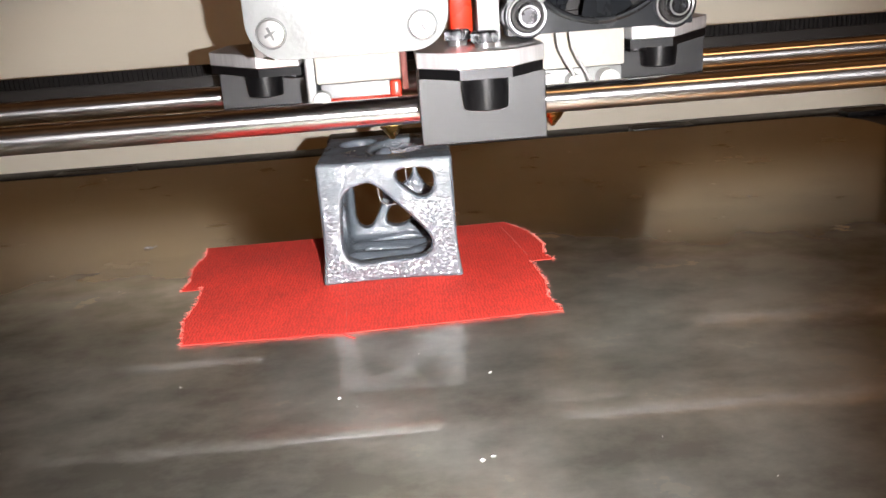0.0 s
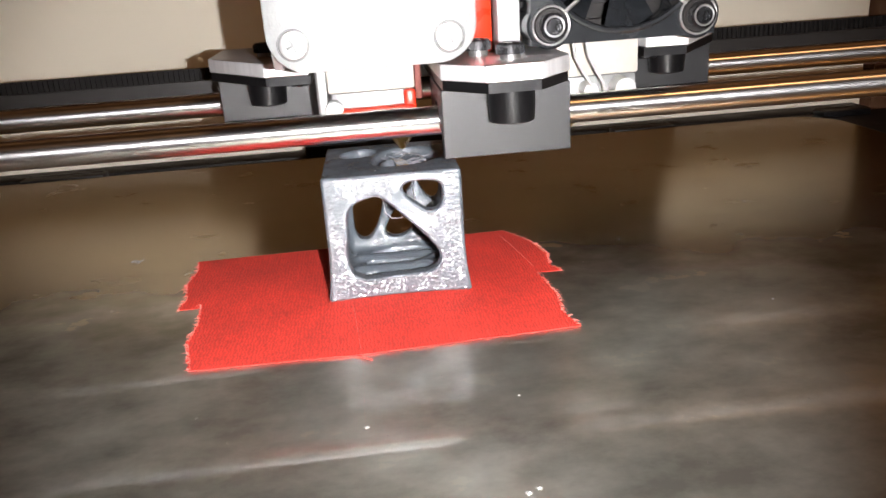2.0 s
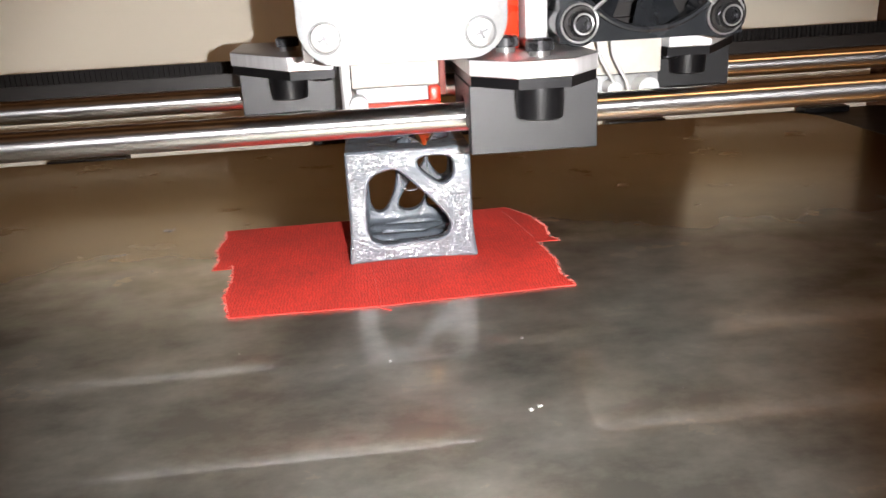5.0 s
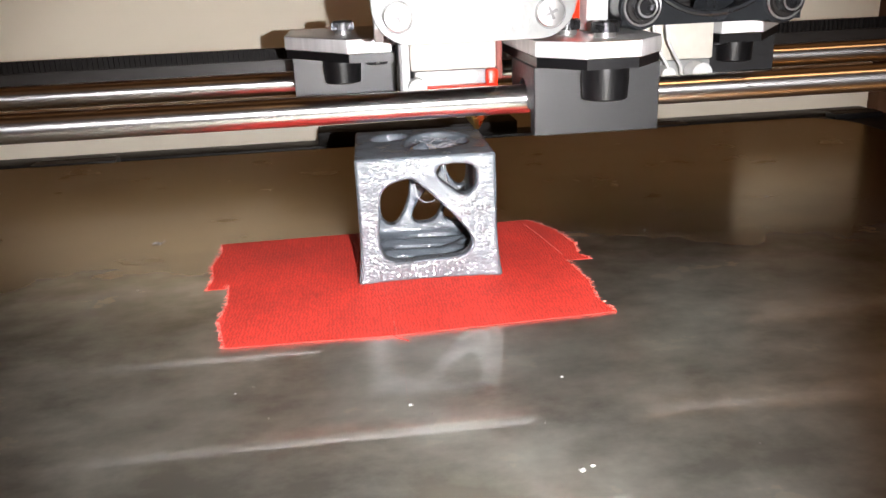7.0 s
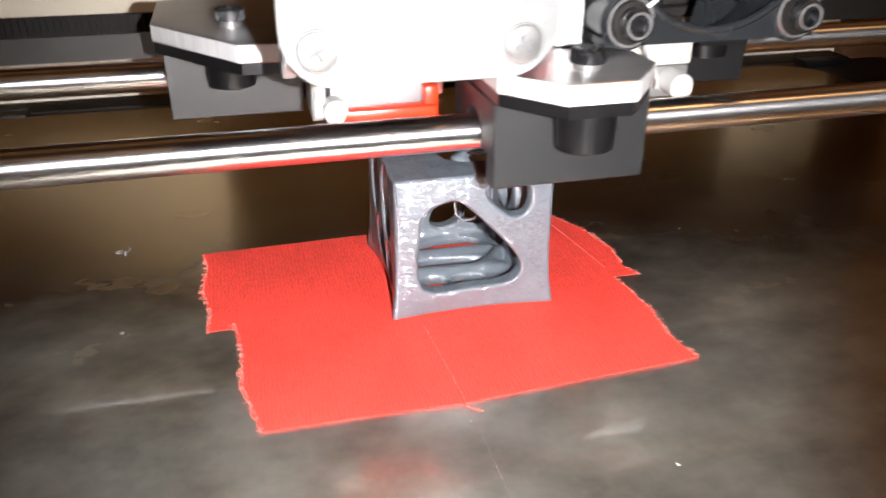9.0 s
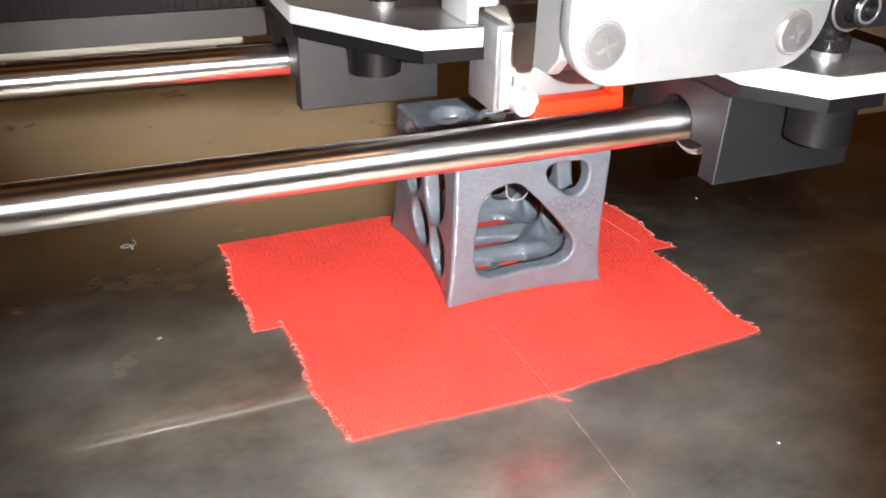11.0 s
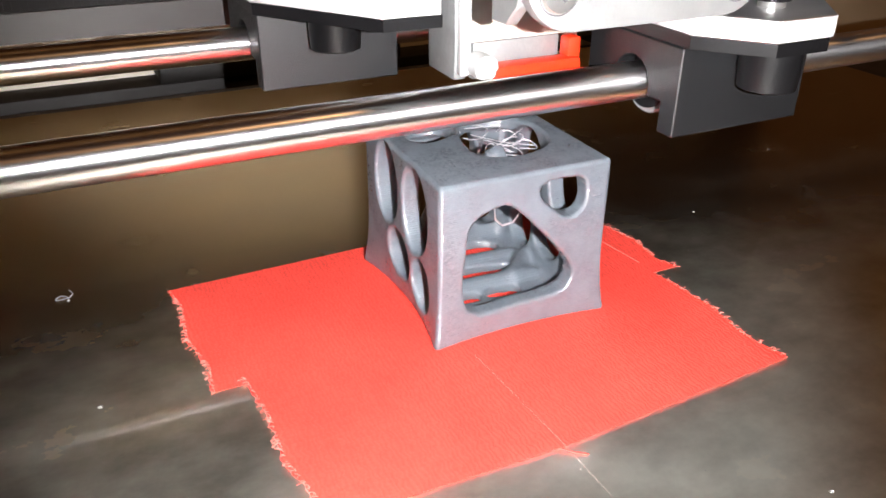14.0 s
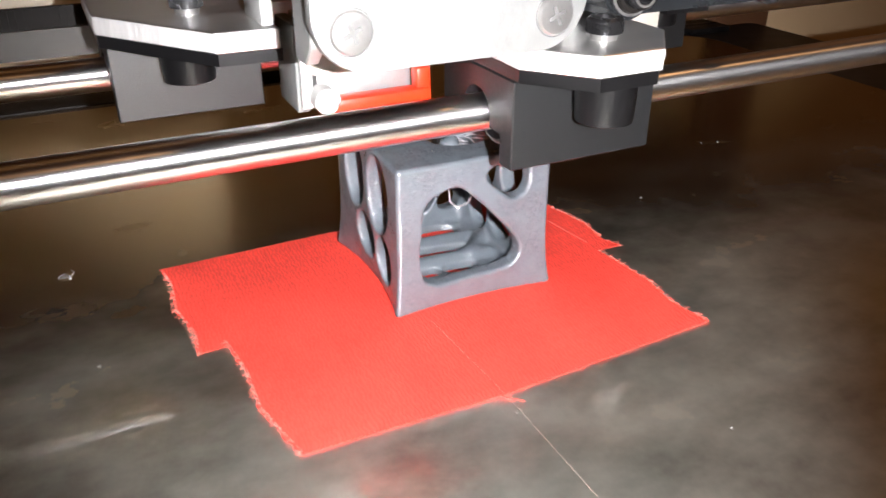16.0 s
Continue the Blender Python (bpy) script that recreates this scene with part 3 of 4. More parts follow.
def lattice_cube():
    h = 0.5
    ax = [np.arange(-2.5, s + 2.5, h) for s in (CUBE_W, CUBE_D, CUBE_H)]
    x, y, z = np.meshgrid(*ax, indexing="ij")
    # corners that have crept outwards at the foot, as the print shrank between them
    low = np.clip(1 - z / 16, 0, 1) ** 2
    pull = 1.7 * low * (1 - ((x - 20) / 20) ** 2).clip(0, 1), 2.8 * low * (1 - ((y - 21.2) / 21.2) ** 2).clip(0, 1)

    def slab(a0, a1, t):
        return np.maximum(a0 - t, t - a1)

    def bodybox(inset, r):
        qx = np.abs(x - 20) - (20 - inset - r) + (pull[1] - 1.3 * low if inset == 0 else 0)
        qy = np.abs(y - 21.25) - (21.25 - inset - r) + (pull[0] - 1.3 * low if inset == 0 else 0)
        qz = np.abs(z - CUBE_H / 2) - (CUBE_H / 2 - inset - r)
        out = np.sqrt(qx.clip(0) ** 2 + qy.clip(0) ** 2 + qz.clip(0) ** 2)
        return out + np.minimum(np.maximum(qx, np.maximum(qy, qz)), 0) - r

    hollow = [np.abs(x - 20) - (15.6 - 2.5), np.abs(y - 21.25) - (16.9 - 2.5), np.abs(z - 18.0) - (15.6 - 2.5)]
    hollow = np.sqrt(sum(q.clip(0) ** 2 for q in hollow)) + np.minimum(np.maximum(hollow[0], np.maximum(hollow[1], hollow[2])), 0) - 2.5
    shell = np.maximum(bodybox(0, 0.7), -hollow)

    def cut(body, hole, k=1.6):
        """Smooth removal, which rounds the rims."""
        b = -hole
        w = np.clip(0.5 - 0.5 * (body - b) / k, 0, 1)
        return body * (1 - w) + b * w + k * w * (1 - w)

    for holes, u, v, depth in ((FRONT_HOLES, x, z, slab(-4, 7.5, y)), (LEFT_HOLES, y, z, slab(-4, 7.5, x)), (BACK_HOLES, x, z, slab(35, 47, y)),
                               (LEFT_HOLES, 40 - y, z, slab(32.5, 44, x)), (TOP_HOLES, x, y, slab(29.5, 44, z)), (FLOOR_HOLES, x, y, slab(-4, 7.5, z))):
        for pts in map(soft_loop, holes):
            shell = cut(shell, np.maximum(poly_distance(u, v, pts) - 1.6, depth), 0.6)
    # low ridges on the floor of the hollow, and a strut up to the top rim
    for a, b, r in (((8, 17.5, 2.2), (32, 16.5, 2.2), 2.0), ((8, 28, 2.2), (32, 27.5, 2.2), 1.8), ((34, 24, 3.0), (27, 17, 2.5), 1.8), ((19.5, 14.5, 35), (20.5, 36, 24), 1.7)):
        a, b = np.array(a, float), np.array(b, float)
        e = b - a
        s = np.clip(((x - a[0]) * e[0] + (y - a[1]) * e[1] + (z - a[2]) * e[2]) / (e @ e), 0, 1)
        d = np.sqrt((x - a[0] - e[0] * s) ** 2 + (y - a[1] - e[1] * s) ** 2 + (z - a[2] - e[2] * s) ** 2) - r
        k = 2.0
        w = np.clip(0.5 + 0.5 * (shell - d) / k, 0, 1)
        shell = shell * (1 - w) + d * w - k * w * (1 - w)
    f = np.maximum(shell, bodybox(0, 0.7))
    # surface net over the grid
    inside = f < 0
    n0, n1, n2 = f.shape
    mixed = np.zeros((n0 - 1, n1 - 1, n2 - 1), bool)
    count = np.zeros(mixed.shape)
    acc = np.zeros((*mixed.shape, 3))
    corner = [(i, j, k) for i in (0, 1) for j in (0, 1) for k in (0, 1)]
    view = {c: f[c[0]:n0 - 1 + c[0], c[1]:n1 - 1 + c[1], c[2]:n2 - 1 + c[2]] for c in corner}
    for c in corner:
        for axis in range(3):
            if c[axis]:
                continue
            d = tuple(1 if q == axis else c[q] for q in range(3))
            fa, fb = view[c], view[d]
            cross = (fa < 0) != (fb < 0)
            s = np.where(cross, fa / np.where(cross, fa - fb, 1), 0)
            for q in range(3):
                acc[..., q] += np.where(cross, c[q] + (s if q == axis else 0), 0)
            count += cross
            mixed |= cross
    ids = -np.ones(mixed.shape, int)
    ids[mixed] = np.arange(mixed.sum())
    base = np.stack(np.nonzero(mixed), 1)
    verts = (base + acc[mixed] / count[mixed][:, None]) * h + np.array([a[0] for a in ax])
    faces = []
    for axis in range(3):
        o1, o2 = [(1, 2), (2, 0), (0, 1)][axis]
        lo = [slice(None)] * 3
        hi = [slice(None)] * 3
        lo[axis], hi[axis] = slice(0, -1), slice(1, None)
        a, b = inside[tuple(lo)], inside[tuple(hi)]
        for sign in (True, False):
            hits = np.stack(np.nonzero((a != b) & (a == sign)), 1)
            hits = hits[(hits[:, o1] > 0) & (hits[:, o2] > 0) & (hits[:, o1] < f.shape[o1] - 1) & (hits[:, o2] < f.shape[o2] - 1)]
            quad = []
            for d1, d2 in ((1, 1), (0, 1), (0, 0), (1, 0)):
                q = hits.copy()
                q[:, o1] -= d1
                q[:, o2] -= d2
                quad.append(ids[q[:, 0], q[:, 1], q[:, 2]])
            quad = np.stack(quad, 1)
            faces.append(quad if sign else quad[:, ::-1])
    faces = np.concatenate(faces)
    me = bpy.data.meshes.new("lattice_cube")
    me.from_pydata((verts * MM).tolist(), [], faces.tolist())
    me.update()
    me.materials.append(M_PRINT)
    me.shade_smooth()
    ob = new("lattice_cube", me)
    loops = bmesh.new()
    rng = random.Random(11)
    tube([(17, 9, 27), (17.5, 9, 23), (19.5, 9.5, 21), (22.5, 10, 21), (24.5, 10, 23.5)], 0.22, 5, loops)
    tube([(26, 6, 33), (26.2, 7, 30), (26.6, 8, 27)], 0.2, 5, loops)
    for k in range(9):
        cx, cy, r = rng.uniform(20, 34), rng.uniform(14, 30), rng.uniform(1.2, 5)
        a0, span = rng.uniform(0, 6.3), rng.uniform(2, 5)
        tube([(cx + r * math.cos(a0 + span * j / 9), cy + 0.8 * r * math.sin(a0 + span * j / 9), 35.6 + 0.5 * math.sin(j + k)) for j in range(10)], 0.13, 5, loops)
    for a, b in (((19, 17, 36), (33, 26, 36)), ((20, 27, 36), (31, 16, 35.6))):
        tube([a, tuple((p + q) / 2 - (0.5 if i == 2 else 0) for i, (p, q) in enumerate(zip(a, b))), b], 0.12, 5, loops)
    tagged(part("stray_string", loops, M_STRING, ob, "thin stray plastic strings in the holes"), kind="stuff")
    blob = bmesh.new()
    bmesh.ops.create_icosphere(blob, subdivisions=2, radius=1.0)
    for v in blob.verts:
        v.co = Vector((19.5 + 2.7 * v.co.x, 14 + 2.4 * v.co.y, 35.6 + 2.4 * v.co.z)) * (1 + 0.02 * noise.noise(v.co * 2))
    part("blob", blob, M_PRINT, ob, "melted blob on the top rim")
    return tagged(ob, "silver-grey printed plastic cube with organic lattice holes", "printed cube")


CUBE = lattice_cube()
CUBE_AT = pose(-0.3 * MM, -0.4 * MM, 0.3 * MM, 0, 0, -1.2)


# ---- rods, belt and end bracket ----
ROD_Y, ROD_REAR_Y, ROD_Z = -1.8, 63.0, 51.3


def rod(y):
    r = thing("guide_rod", "polished round steel guide rod with light streaks", "rod", group="guide rods")
    part("shaft", turned([(3.4, -420), (4.0, -419), (4.0, 419), (3.4, 420)], 64, Matrix.Translation((40, y, ROD_Z)) @ spin_to("x")), M_ROD, r)
    return r


rod(ROD_Y)
rod(ROD_REAR_Y)


def belt():
    b = thing("drive_belt", "black toothed rubber drive belt looped behind the rods", "belt")
    part("near_run", box(-370, 450, 95.2, 96.4, 48.8, 56.4), M_BACKING, b, "smooth grey back of the belt")
    part("far_run", box(-370, 450, 108.8, 110, 52.4, 59.8), M_RUBBER, b)
    teeth = bmesh.new()
    for k in range(-150, 200):
        box(k * 2.0, k * 2.0 + 1.0, 107.9, 108.8, 52.6, 59.7, bm=teeth)
    tagged(part("teeth", teeth, M_RUBBER, b, smooth=0), kind="stuff")
    return b


belt()


def rod_end(x0, x1):
    e = thing("rod_end_bracket", "black bracket holding both guide rods", "bracket", group="rod end brackets")
    part("body", box(x0, x1, -22, 118, 34, 66, 3), M_BLACK, e)
    return e


rod_end(-400, -360)
rod_end(440, 480)


# ---- the print head ----
HEAD = thing("print_head", "twin-nozzle print head on an aluminium carriage plate", "print head")


def bearing_block(cx, y0, y1, rod_y):
    """A hanging block: skirt in front, a bore that opens downwards behind it, and the linear bearing inside."""
    arch = [(rod_y + 5.6 * math.cos(radians(a)), ROD_Z + 5.6 * math.sin(radians(a))) for a in range(198, -19, -12)]
    side = [(y0, 43.3), (y0 + 4.8, 43.3), (y0 + 4.8, arch[0][1]), *arch, (y1, arch[-1][1]), (y1, 61.4), (y0, 61.4)]
    bm = prism(side, -17, 17, 0.25, 1)
    bm.transform(Matrix(((0, 0, 1, cx), (1, 0, 0, 0), (0, 1, 0, 0), (0, 0, 0, 1))))
    bmesh.ops.recalc_face_normals(bm, faces=bm.faces)
    block = part("bearing_block", bm, M_BLOCK, HEAD, "grey speckled bearing block with a front skirt", 20)
    lie = Matrix.Translation((cx, rod_y, ROD_Z)) @ spin_to("x")
    part("linear_bearing", turned([(7.1, -12.5), (7.5, -12.1), (7.5, 12.1), (7.1, 12.5)], 40, lie), M_BARE, block, "steel linear bearing")
    for end in (-1, 1):
        part("seal", turned([(6.3, end * 12.55), (6.3, end * 12.8), (4.15, end * 12.9)], 40, lie), M_BLACK, block, "black rubber end seal")
    return block


bearing_block(48, -16.6, 13.4, ROD_Y)
bearing_block(-18.2, 48, 78, ROD_REAR_Y)
bearing_block(114, 48, 78, ROD_REAR_Y)

LOBES = [(31, -18), (41, -29.8), (55, -29.8), (64.6, -18), (64.6, 44), (97, 44), (98, 19), (111, 18), (131, 46), (131, 78), (-37, 78), (-37, 46), (-17, 18), (-4, 17.5), (-4, 44), (31, 44)]


def shrunk(points, d):
    cx, cy = 47, 30
    return [(x - d * math.copysign(1, x - cx) * 0.5, y - d * math.copysign(1, y - cy) * 0.5) for x, y in points]


plate = prism(LOBES, 64.1, 68.4, 0.25, 1)
for f_ in plate.faces:
    f_.material_index = 0 if abs(f_.normal.z) > 0.7 else 1
part("carriage_plate", plate, [M_ALU, M_ALU_CUT], HEAD, "aluminium carriage plate with sawn bright edges", 20)
part("spacer_plate", prism(shrunk(LOBES, 0.8), 61.5, 64.05), M_BLACK, HEAD, "black spacer under the carriage plate", 20)


def boss(cx, cy, r=6.0):
    part("boss", turned([(r - 0.9, 53.2), (r - 0.3, 53.5), (r, 58), (r, 61.5)], 40, Matrix.Translation((cx, cy, 0))), M_BLACK, HEAD, "black round rubber boss")


def cap_screw(cx, cy, z, r=3.5, tall=4.2):
    at = Matrix.Translation((cx, cy, z))
    s = part("cap_screw", turned([(r, 1.3), (r, tall - 0.5), (r - 0.5, tall), (1.9, tall), (1.9, tall - 2.2)], 28, at), M_SCREW, HEAD, "black socket head screw")
    part("washer", turned([(r * 0.75, -0.05), (r * 0.78, 1.3)], 28, at), M_CHROME, s)
    knurl = bmesh.new()
    for k in range(36):
        a = 2 * math.pi * k / 36
        tube([at @ Vector((r * math.cos(a), r * math.sin(a), z_)) for z_ in (1.5, tall - 0.6)], 0.13, 4, knurl)
    part("knurling", knurl, M_SCREW, s, smooth=0)
    return s


boss(48.3, -22.2)
boss(-19, 42)
boss(113.5, 42)
cap_screw(49, -19, 68.4)
cap_screw(43, -4, 68.4)
cap_screw(-18, 40, 68.4)
cap_screw(113, 40, 68.4)
part("screw_tip", turned([(3.0, 59.4), (3.4, 59.8), (3.4, 61.5)], 24, Matrix.Translation((-8, 33, 0))), M_SCREW, HEAD)
part("screw_tip", turned([(3.0, 59.4), (3.4, 59.8), (3.4, 61.5)], 24, Matrix.Translation((103, 33, 0))), M_SCREW, HEAD)

# white front bracket with its side flange
fr = prism(rounded(-10.6, 39.9, 69.4, 132, (9.5, 9.5, 3, 3), 10), -3.0, 0, 0.4, 2)
fr.transform(Matrix.Translation((0, -25.6, 0)) @ Matrix.Rotation(radians(90), 4, "X") @ Matrix.Translation((0, 0, 3 - 3)))
part("front_bracket", fr, M_BRACKET, HEAD, "white rounded front bracket plate")
side = prism([(-22.5, 73.5), (-22.5, 132), (-14, 132), (-14, 70), (-19, 70)], 0, 2.4, 0.3, 1)
side.transform(Matrix(((0, 0, 1, -10), (1, 0, 0, 0), (0, 1, 0, 0), (0, 0, 0, 1))))
part("side_flange", side, M_BRACKET, HEAD, "grey side wall of the front bracket", 20)
part("rear_flange", box(-7.2, -4.6, 19, 33, 68.5, 132, 0.4), M_WHITE, HEAD, "white upright flange behind the bracket")
part("drive_motor", box(-6, 36, -20, 22, 78, 128, 2), M_DARK, HEAD, "dark drive motor behind the bracket")


def pan_screw(cx, cz):
    at = Matrix.Translation((cx, -25.6, cz)) @ spin_to("-y")
    s = part("pan_screw", turned([(3.5, -0.1), (3.5, 0.35), (3.2, 0.7), (2.2, 0.85), (0.4, 0.9)], 32, at), M_CHROME, HEAD, "bright cross-head screw")
    cross = box(-1.7, 1.7, -0.35, 0.35, 0.7, 0.96)
    box(-0.35, 0.35, -1.7, 1.7, 0.7, 0.97, bm=cross)
    cross.transform(at @ Matrix.Rotation(radians(24), 4, "Z"))
    part("cross_slot", cross, M_GAP_SHADE, s, "grey cross with the shade of the slot in its colour", smooth=0)
    # the shade in the gap round the head, as a thin grey ring
    part("seat_ring", tube([at @ Vector((3.75 * math.cos(2 * math.pi * k / 32), 3.75 * math.sin(2 * math.pi * k / 32), 0.02)) for k in range(32)], 0.11, 6, closed=True), M_GAP_SHADE, s, "grey ring for the shaded gap round the screw head")


pan_screw(-4.3, 76.1)
pan_screw(33.1, 75.5)
pan_screw(-4.3, 118)
pan_screw(33.1, 118)


def hot_end(cx, side_red):
    y = 26
    part("heater_block", box(cx - 21, cx + 4.5, y - 12, y + 3, 58.5, 69.5, 0.6), M_CREAM, HEAD, "cream insulated heater block")
    part("lower_block", box(cx - 20, cx + 1.5, y - 11.4, y + 6, 50.5, 58.45, 0.6), M_BRACKET, HEAD, "white lower heater block")
    part("nozzle", turned([(0.35, 38.2), (0.7, 38.3), (4.2, 43.0), (4.2, 47.5), (3.2, 47.6), (3.2, 50.4)], 6 if side_red else 24, Matrix.Translation((cx, y, 0))), M_BRASS, HEAD, "brass nozzle")
    return y


hot_end(22, True)
part("silicone_sock", box(4, 26, 9, 13.8, 50.4, 54.4, 1.0), M_RED, HEAD, "orange-red silicone strip")
part("sock_upright", box(23, 26.4, 10.2, 14, 50.6, 58.6, 0.8), M_RED, HEAD, "orange-red upright of the sock")
part("fibre_wrap", box(26.6, 28.6, 15, 33, 55, 68, 0.6), M_WRAP, HEAD, "brownish red fibre wrap beside the heater")
part("heater_cartridge", turned([(2.4, 0), (2.7, 0.3), (2.7, 5), (2.4, 5.2)], 24, Matrix.Translation((2.6, 14.4, 54.2)) @ spin_to("-y")), M_WHITE, HEAD, "white round heater cartridge")
part("left_clip", box(-2.2, 0.6, 15, 28, 50.8, 69, 0.4), M_BARE, HEAD, "grey bare aluminium side of the heater")
part("clip_edge", box(-1.6, 0.8, 13.2, 14.9, 52, 68, 0.3), M_WHITE, HEAD)

# second hot end under the fan
part("heater_block", box(67, 96, 20, 40, 57, 69.5, 0.6), M_CREAM, HEAD, "cream insulated heater block")
part("lower_block", box(66, 95, 19.4, 38, 48.8, 56.95, 0.6), M_BRACKET, HEAD, "white lower heater block")
part("nozzle", turned([(0.35, 38.4), (0.7, 38.5), (4.2, 43.2), (4.2, 48.7)], 24, Matrix.Translation((74, 26, 0))), M_BRASS, HEAD, "brass nozzle")
for cx, cz, r in ((71, 53.4, 3.1), (79, 53.6, 2.2), (89.5, 53.4, 3.2)):
    part("heater_cartridge", turned([(r * 0.85, 0), (r, 0.3), (r, 7)], 20, Matrix.Translation((cx, 19.2, cz)) @ spin_to("-y")), M_WHITE, HEAD, "white round cartridge end")
for k, cx in enumerate((73.5, 77.5)):
    part("heater_wire", tube([(cx, 12, 69), (cx + 0.6, 12, 64), (cx + 2.5, 11.5, 60), (cx + 5, 12, 56), (cx + 6, 14, 53)], 0.5, 8), M_WHITE, HEAD, "white sleeved heater wire")

# red plastic upright between the two drives
post = prism([(41.5, 0), (47.8, 0), (47.8, 16), (41.5, 16)], 68.6, 130, 0.8, 2)
part("red_post", post, M_RED, HEAD, "orange-red plastic post")
part("white_spacer", box(49, 55.2, -2, 14, 68.6, 126, 0.5), M_WHITE, HEAD, "white spacer strip")

# cooling fan
FX, FZ = 81.4, 95.0


def fan():
    part("fan_frame", plate_with_bore(FX - 25, FX + 25, FZ - 25, FZ + 25, -10.2, 2.0, FX, FZ, 23.4, 56), M_FAN, HEAD, "smoky black fan frame")
    hub = part("fan_hub", turned([(11.5, 0), (12, 0.5), (12, 9), (11.5, 9.2)], 40, Matrix.Translation((FX, 0.5, FZ)) @ spin_to("-y")), M_FAN, HEAD)
    for k in range(7):
        bm = bmesh.new()
        a0 = 2 * math.pi * k / 7
        grid = []
        for i in range(5):
            r = 11.5 + i * 2.8
            grid.append([bm.verts.new((FX + r * math.cos(a0 + 0.75 * j / 4), -8.5 + 8 * j / 4, FZ + r * math.sin(a0 + 0.75 * j / 4))) for j in range(5)])
        for i in range(4):
            for j in range(4):
                bm.faces.new((grid[i][j], grid[i + 1][j], grid[i + 1][j + 1], grid[i][j + 1]))
        bmesh.ops.solidify(bm, geom=bm.faces[:], thickness=0.8)
        part("blade", bm, M_FAN, hub)
    for sx, sz in ((-1, -1), (1, -1), (1, 1), (-1, 1)):
        at = Matrix.Translation((FX + sx * 19.9, -9.0, FZ + sz * 19.9)) @ spin_to("-y")
        part("corner_boss", turned([(6.2, -10.5), (6.2, 0.9), (5.7, 1.3), (3.0, 1.3)], 32, at), M_FAN, HEAD, "round boss in the corner of the fan")
    part("outlet_rim", tube([(FX + 22.6 * math.cos(2 * math.pi * k / 64), -10.3, FZ + 22.6 * math.sin(2 * math.pi * k / 64)) for k in range(64)], 0.9, 8, closed=True), M_FAN, HEAD, "rounded rim of the fan opening")
    guard = bmesh.new()
    for r in (14.2,):
        tube([(FX + r * math.cos(2 * math.pi * k / 40), -11.2, FZ + r * math.sin(2 * math.pi * k / 40)) for k in range(40)], 0.5, 6, guard, True)
    for sx, sz in ((-1, -1), (1, -1), (1, 1), (-1, 1)):
        tube([(FX + sx * 9.5, -11.6, FZ + sz * 10.5), (FX + sx * 13.5, -11.8, FZ + sz * 14.5), (FX + sx * 16.4, -11.4, FZ + sz * 16.8)], 0.5, 6, guard)
    part("wire_guard", guard, M_CHROME, HEAD, "chrome wire fan guard")
    for sx, sz in ((-1, -1), (1, -1), (1, 1), (-1, 1)):
        at = Matrix.Translation((FX + sx * 19.9, -10.2, FZ + sz * 19.9)) @ spin_to("-y")
        s = part("fan_screw", turned([(3.4, 2.0), (3.4, 4.6), (3.0, 5.0), (1.8, 5.0), (1.8, 3.4)], 28, at), M_SCREW, HEAD, "black socket screw")
        part("washer", turned([(5.0, 0), (5.2, 0.3), (5.2, 0.9), (4.5, 1.1), (4.3, 2.0)], 28, at), M_DARK, s, "dark washer")
        part("socket_rim", tube([at @ Vector((2.5 * math.cos(2 * math.pi * k / 24), 2.5 * math.sin(2 * math.pi * k / 24), 4.95)) for k in range(24)], 0.3, 6, closed=True), M_CHROME, s, "worn bright rim of the socket")
        part("ring", tube([at @ Vector((4.9 * math.cos(2 * math.pi * k / 28), 4.9 * math.sin(2 * math.pi * k / 28), 1.0)) for k in range(28)], 0.32, 6, closed=True), M_CHROME, s, "bright worn rim of the washer")


fan()
sink = part("heat_sink", box(57, 105, 6, 30, 72, 120), M_DARK, HEAD, "dark finned heat sink behind the fan")
for k in range(8):
    part("fin", box(55.4, 107, 3, 32, 73 + k * 6, 75 + k * 6, 0.2, 1), M_DARK, sink)

# ---- the phone's light, carried beside the lens ----
def torch_shell():
    """A short open snout, closed behind the LED; unseen, added to limit its beam."""
    bm = bmesh.new()
    rings = []
    for r, z in ((6.7, 0.5), (6.7, -10.6), (7.8, -10.6), (7.8, 1.6)):
        rings.append([bm.verts.new((r * math.cos(2 * math.pi * k / 32), r * math.sin(2 * math.pi * k / 32), z)) for k in range(32)])
    for a, b in zip(rings, rings[1:]):
        for k in range(32):
            bm.faces.new((a[k], a[(k + 1) % 32], b[(k + 1) % 32], b[k]))
    bm.faces.new(rings[-1])
    bm.faces.new(rings[0])
    bmesh.ops.recalc_face_normals(bm, faces=bm.faces)
    return bm


TORCH = thing("phone_torch", "small white LED light of the filming phone", "phone light")
part("shell", torch_shell(), M_BLACK, TORCH, "unseen black snout added to limit the beam of the LED")
# unseen bar, added to shade the lower right side of the beam
part("case_lip", box(4.5, 7.4, -9, 0.8, -12.2, -10.7, 0.3), M_BLACK, TORCH, "unseen black blocker added to cut the lower right of the beam")
led = turned([(1.2, 0), (1.2, 0.4)], 24)
part("led", led, M_LED, TORCH, "white glowing LED")


def torch_pose(row):
    return eye_pose(row) @ pose(21 * MM, -3 * MM, 12 * MM, 0, 2.5, 0)


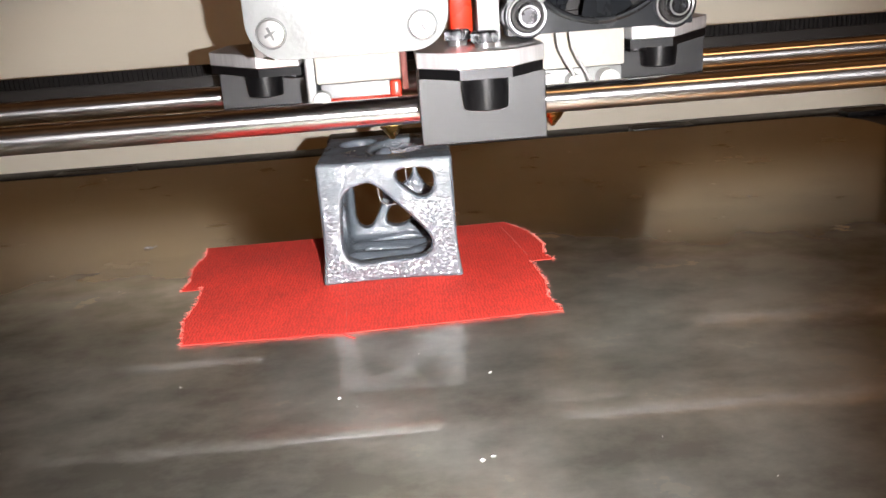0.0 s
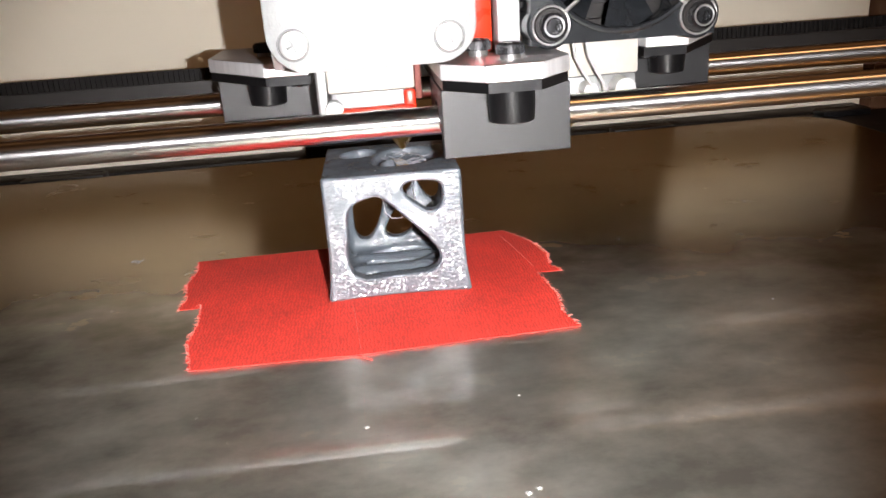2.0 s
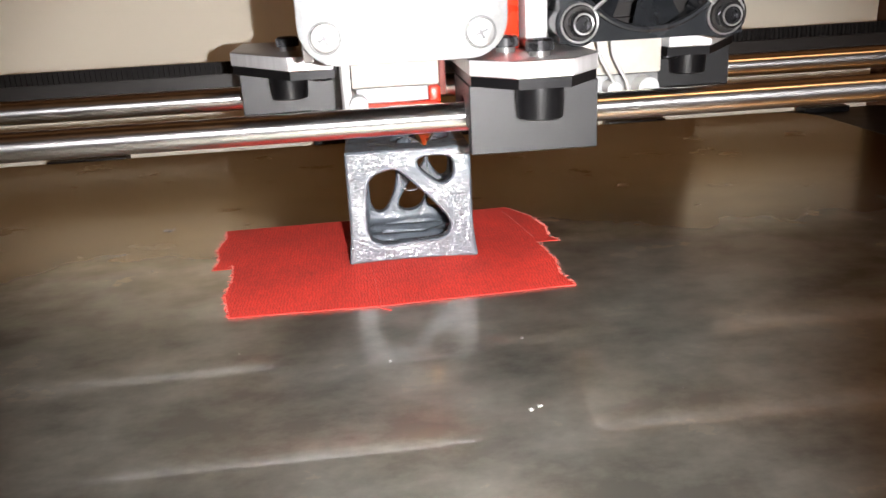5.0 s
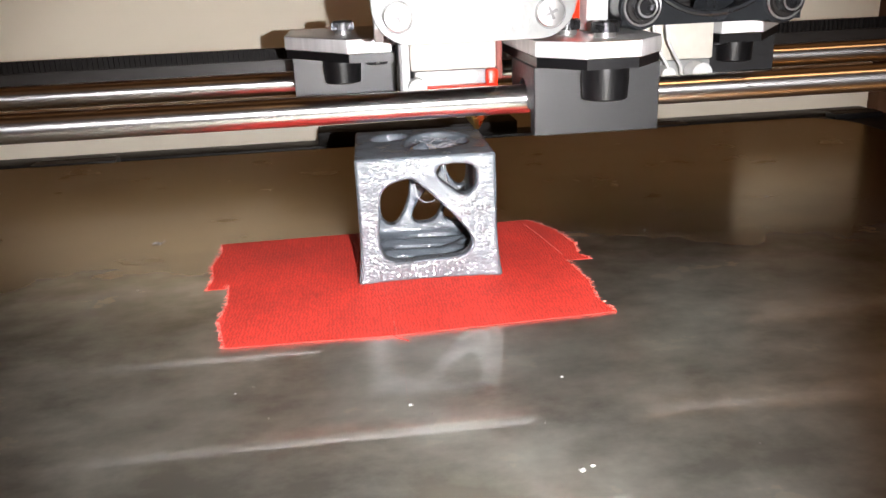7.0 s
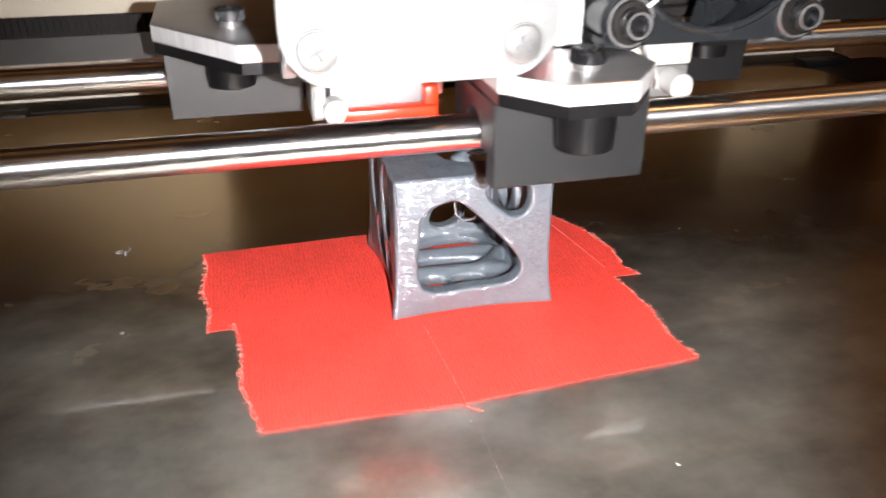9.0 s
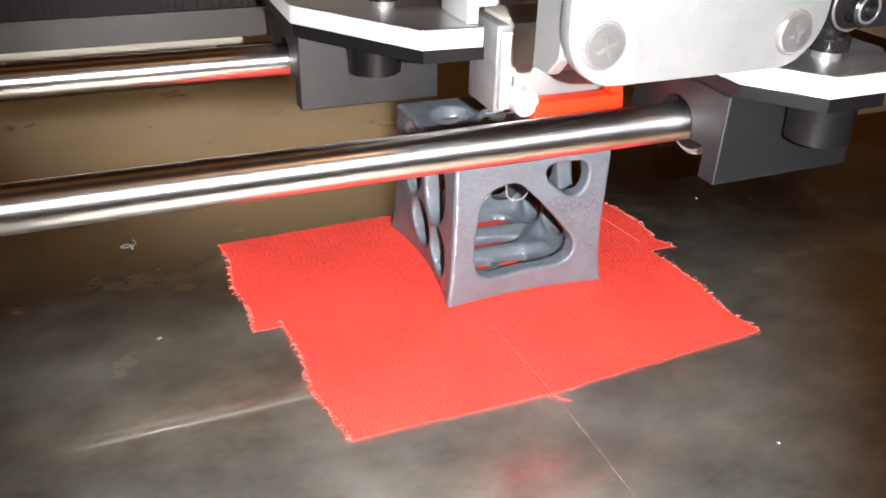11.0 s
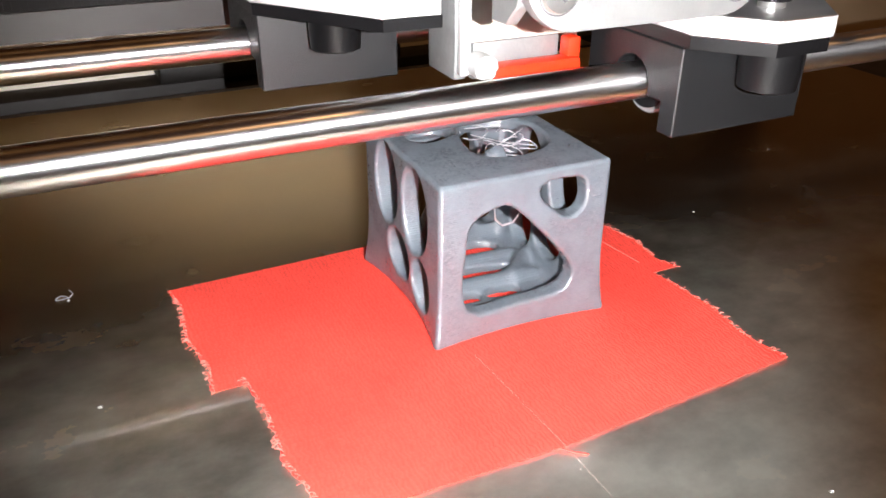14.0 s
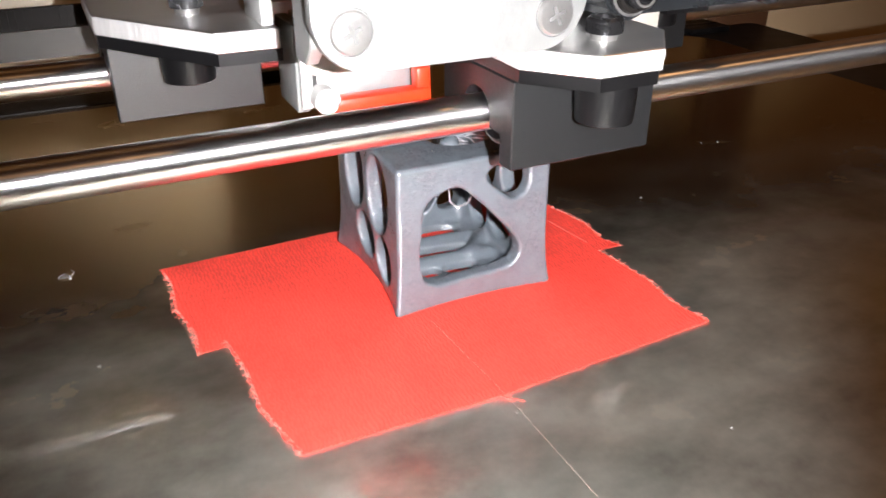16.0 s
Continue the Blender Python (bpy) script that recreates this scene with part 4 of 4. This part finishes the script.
# ---- small bits lying on the bed ----
def crumb(x, y, r, seed):
    rng = random.Random(seed)
    bm = bmesh.new()
    bmesh.ops.create_icosphere(bm, subdivisions=1, radius=r)
    for v in bm.verts:
        v.co = Vector((v.co.x * rng.uniform(0.7, 1.5), v.co.y * rng.uniform(0.6, 1.2), max(0, v.co.z * 0.7))) + Vector((x, y, 0.02))
    return thing("crumb", "tiny pale crumb of plastic on the steel", "crumb", bm, M_CRUMB, "crumbs on the bed")


CRUMBS = [crumb(x, y, r, k) for k, (x, y, r) in enumerate(((-67, 10, 0.5), (8, -72, 0.55), (37, -101, 0.7), (39, -100, 0.6), (154, 58, 0.5), (-70, 54, 0.4), (42, -66, 0.45), (-30, -60, 0.35), (120, -30, 0.4), (96, 30, 0.4)))]


def loose_thread(points, r, label, mat=M_THREAD):
    return thing("loose_thread", label, "thread", tube(points, r, 5), mat, "loose threads")


THREADS = [loose_thread([(5.5, -6, 0.44), (6.4, -20, 0.45), (7.3, -37.6, 0.44), (7.6, -45, 0.15), (7.6, -58, 0.12), (7.6, -73, 0.12)], 0.015, "pale thread pulled out across the front tape strip", M_PALE),
           loose_thread([(6, -37.4, 0.5), (7.6, -39.2, 0.25), (10, -41, 0.2)], 0.13, "red frayed tuft at the front tape edge", M_TAPE),
           loose_thread([(57.5, 46, 0.22), (59.5, 34, 0.22), (62.5, 12, 0.22)], 0.08, "pale thread drawn across the rear tape strip")]


def curl(x, y):
    pts = [(x + (1.2 + 0.16 * k) * math.cos(0.9 * k), y + 1.6 * math.sin(0.9 * k) + 0.4 * k, 0.16 + 0.12 * (k % 3)) for k in range(9)]
    return thing("plastic_curl", "thin pale curl of plastic on the steel", "curl", tube(pts, 0.11, 5), M_STRING)


def dust():
    rng = random.Random(21)
    bm = bmesh.new()
    for k in range(80):
        x, y, r = rng.uniform(-180, 250), rng.uniform(-120, 190), rng.uniform(0.06, 0.15)
        if -50 < x < 72 and -40 < y < 53:
            continue
        bmesh.ops.create_icosphere(bm, subdivisions=1, radius=r, matrix=Matrix.Translation((x, y, r * 0.6)))
    return thing("dust", "fine pale dust specks strewn on the steel", "dust", bm, M_CRUMB, kind="stuff")


CRUMBS += [curl(-71, 54), dust()]


# ---- what moves ----
def slide_y(ob, at=Matrix()):
    walk(ob, [(t, Matrix.Translation((0, y * MM, 0)) @ at) for t, y in BED_Y])


def motions():
    for ob in (*BED, BACK, FRONT, *CRUMBS, *THREADS):
        slide_y(ob)
    slide_y(CUBE, CUBE_AT)
    walk(HEAD, [(t, Matrix.Translation((x * MM, 0, 0))) for t, x in HEAD_X])
    walk(TORCH, [(row[0], torch_pose(row)) for row in ROWS])


motions()
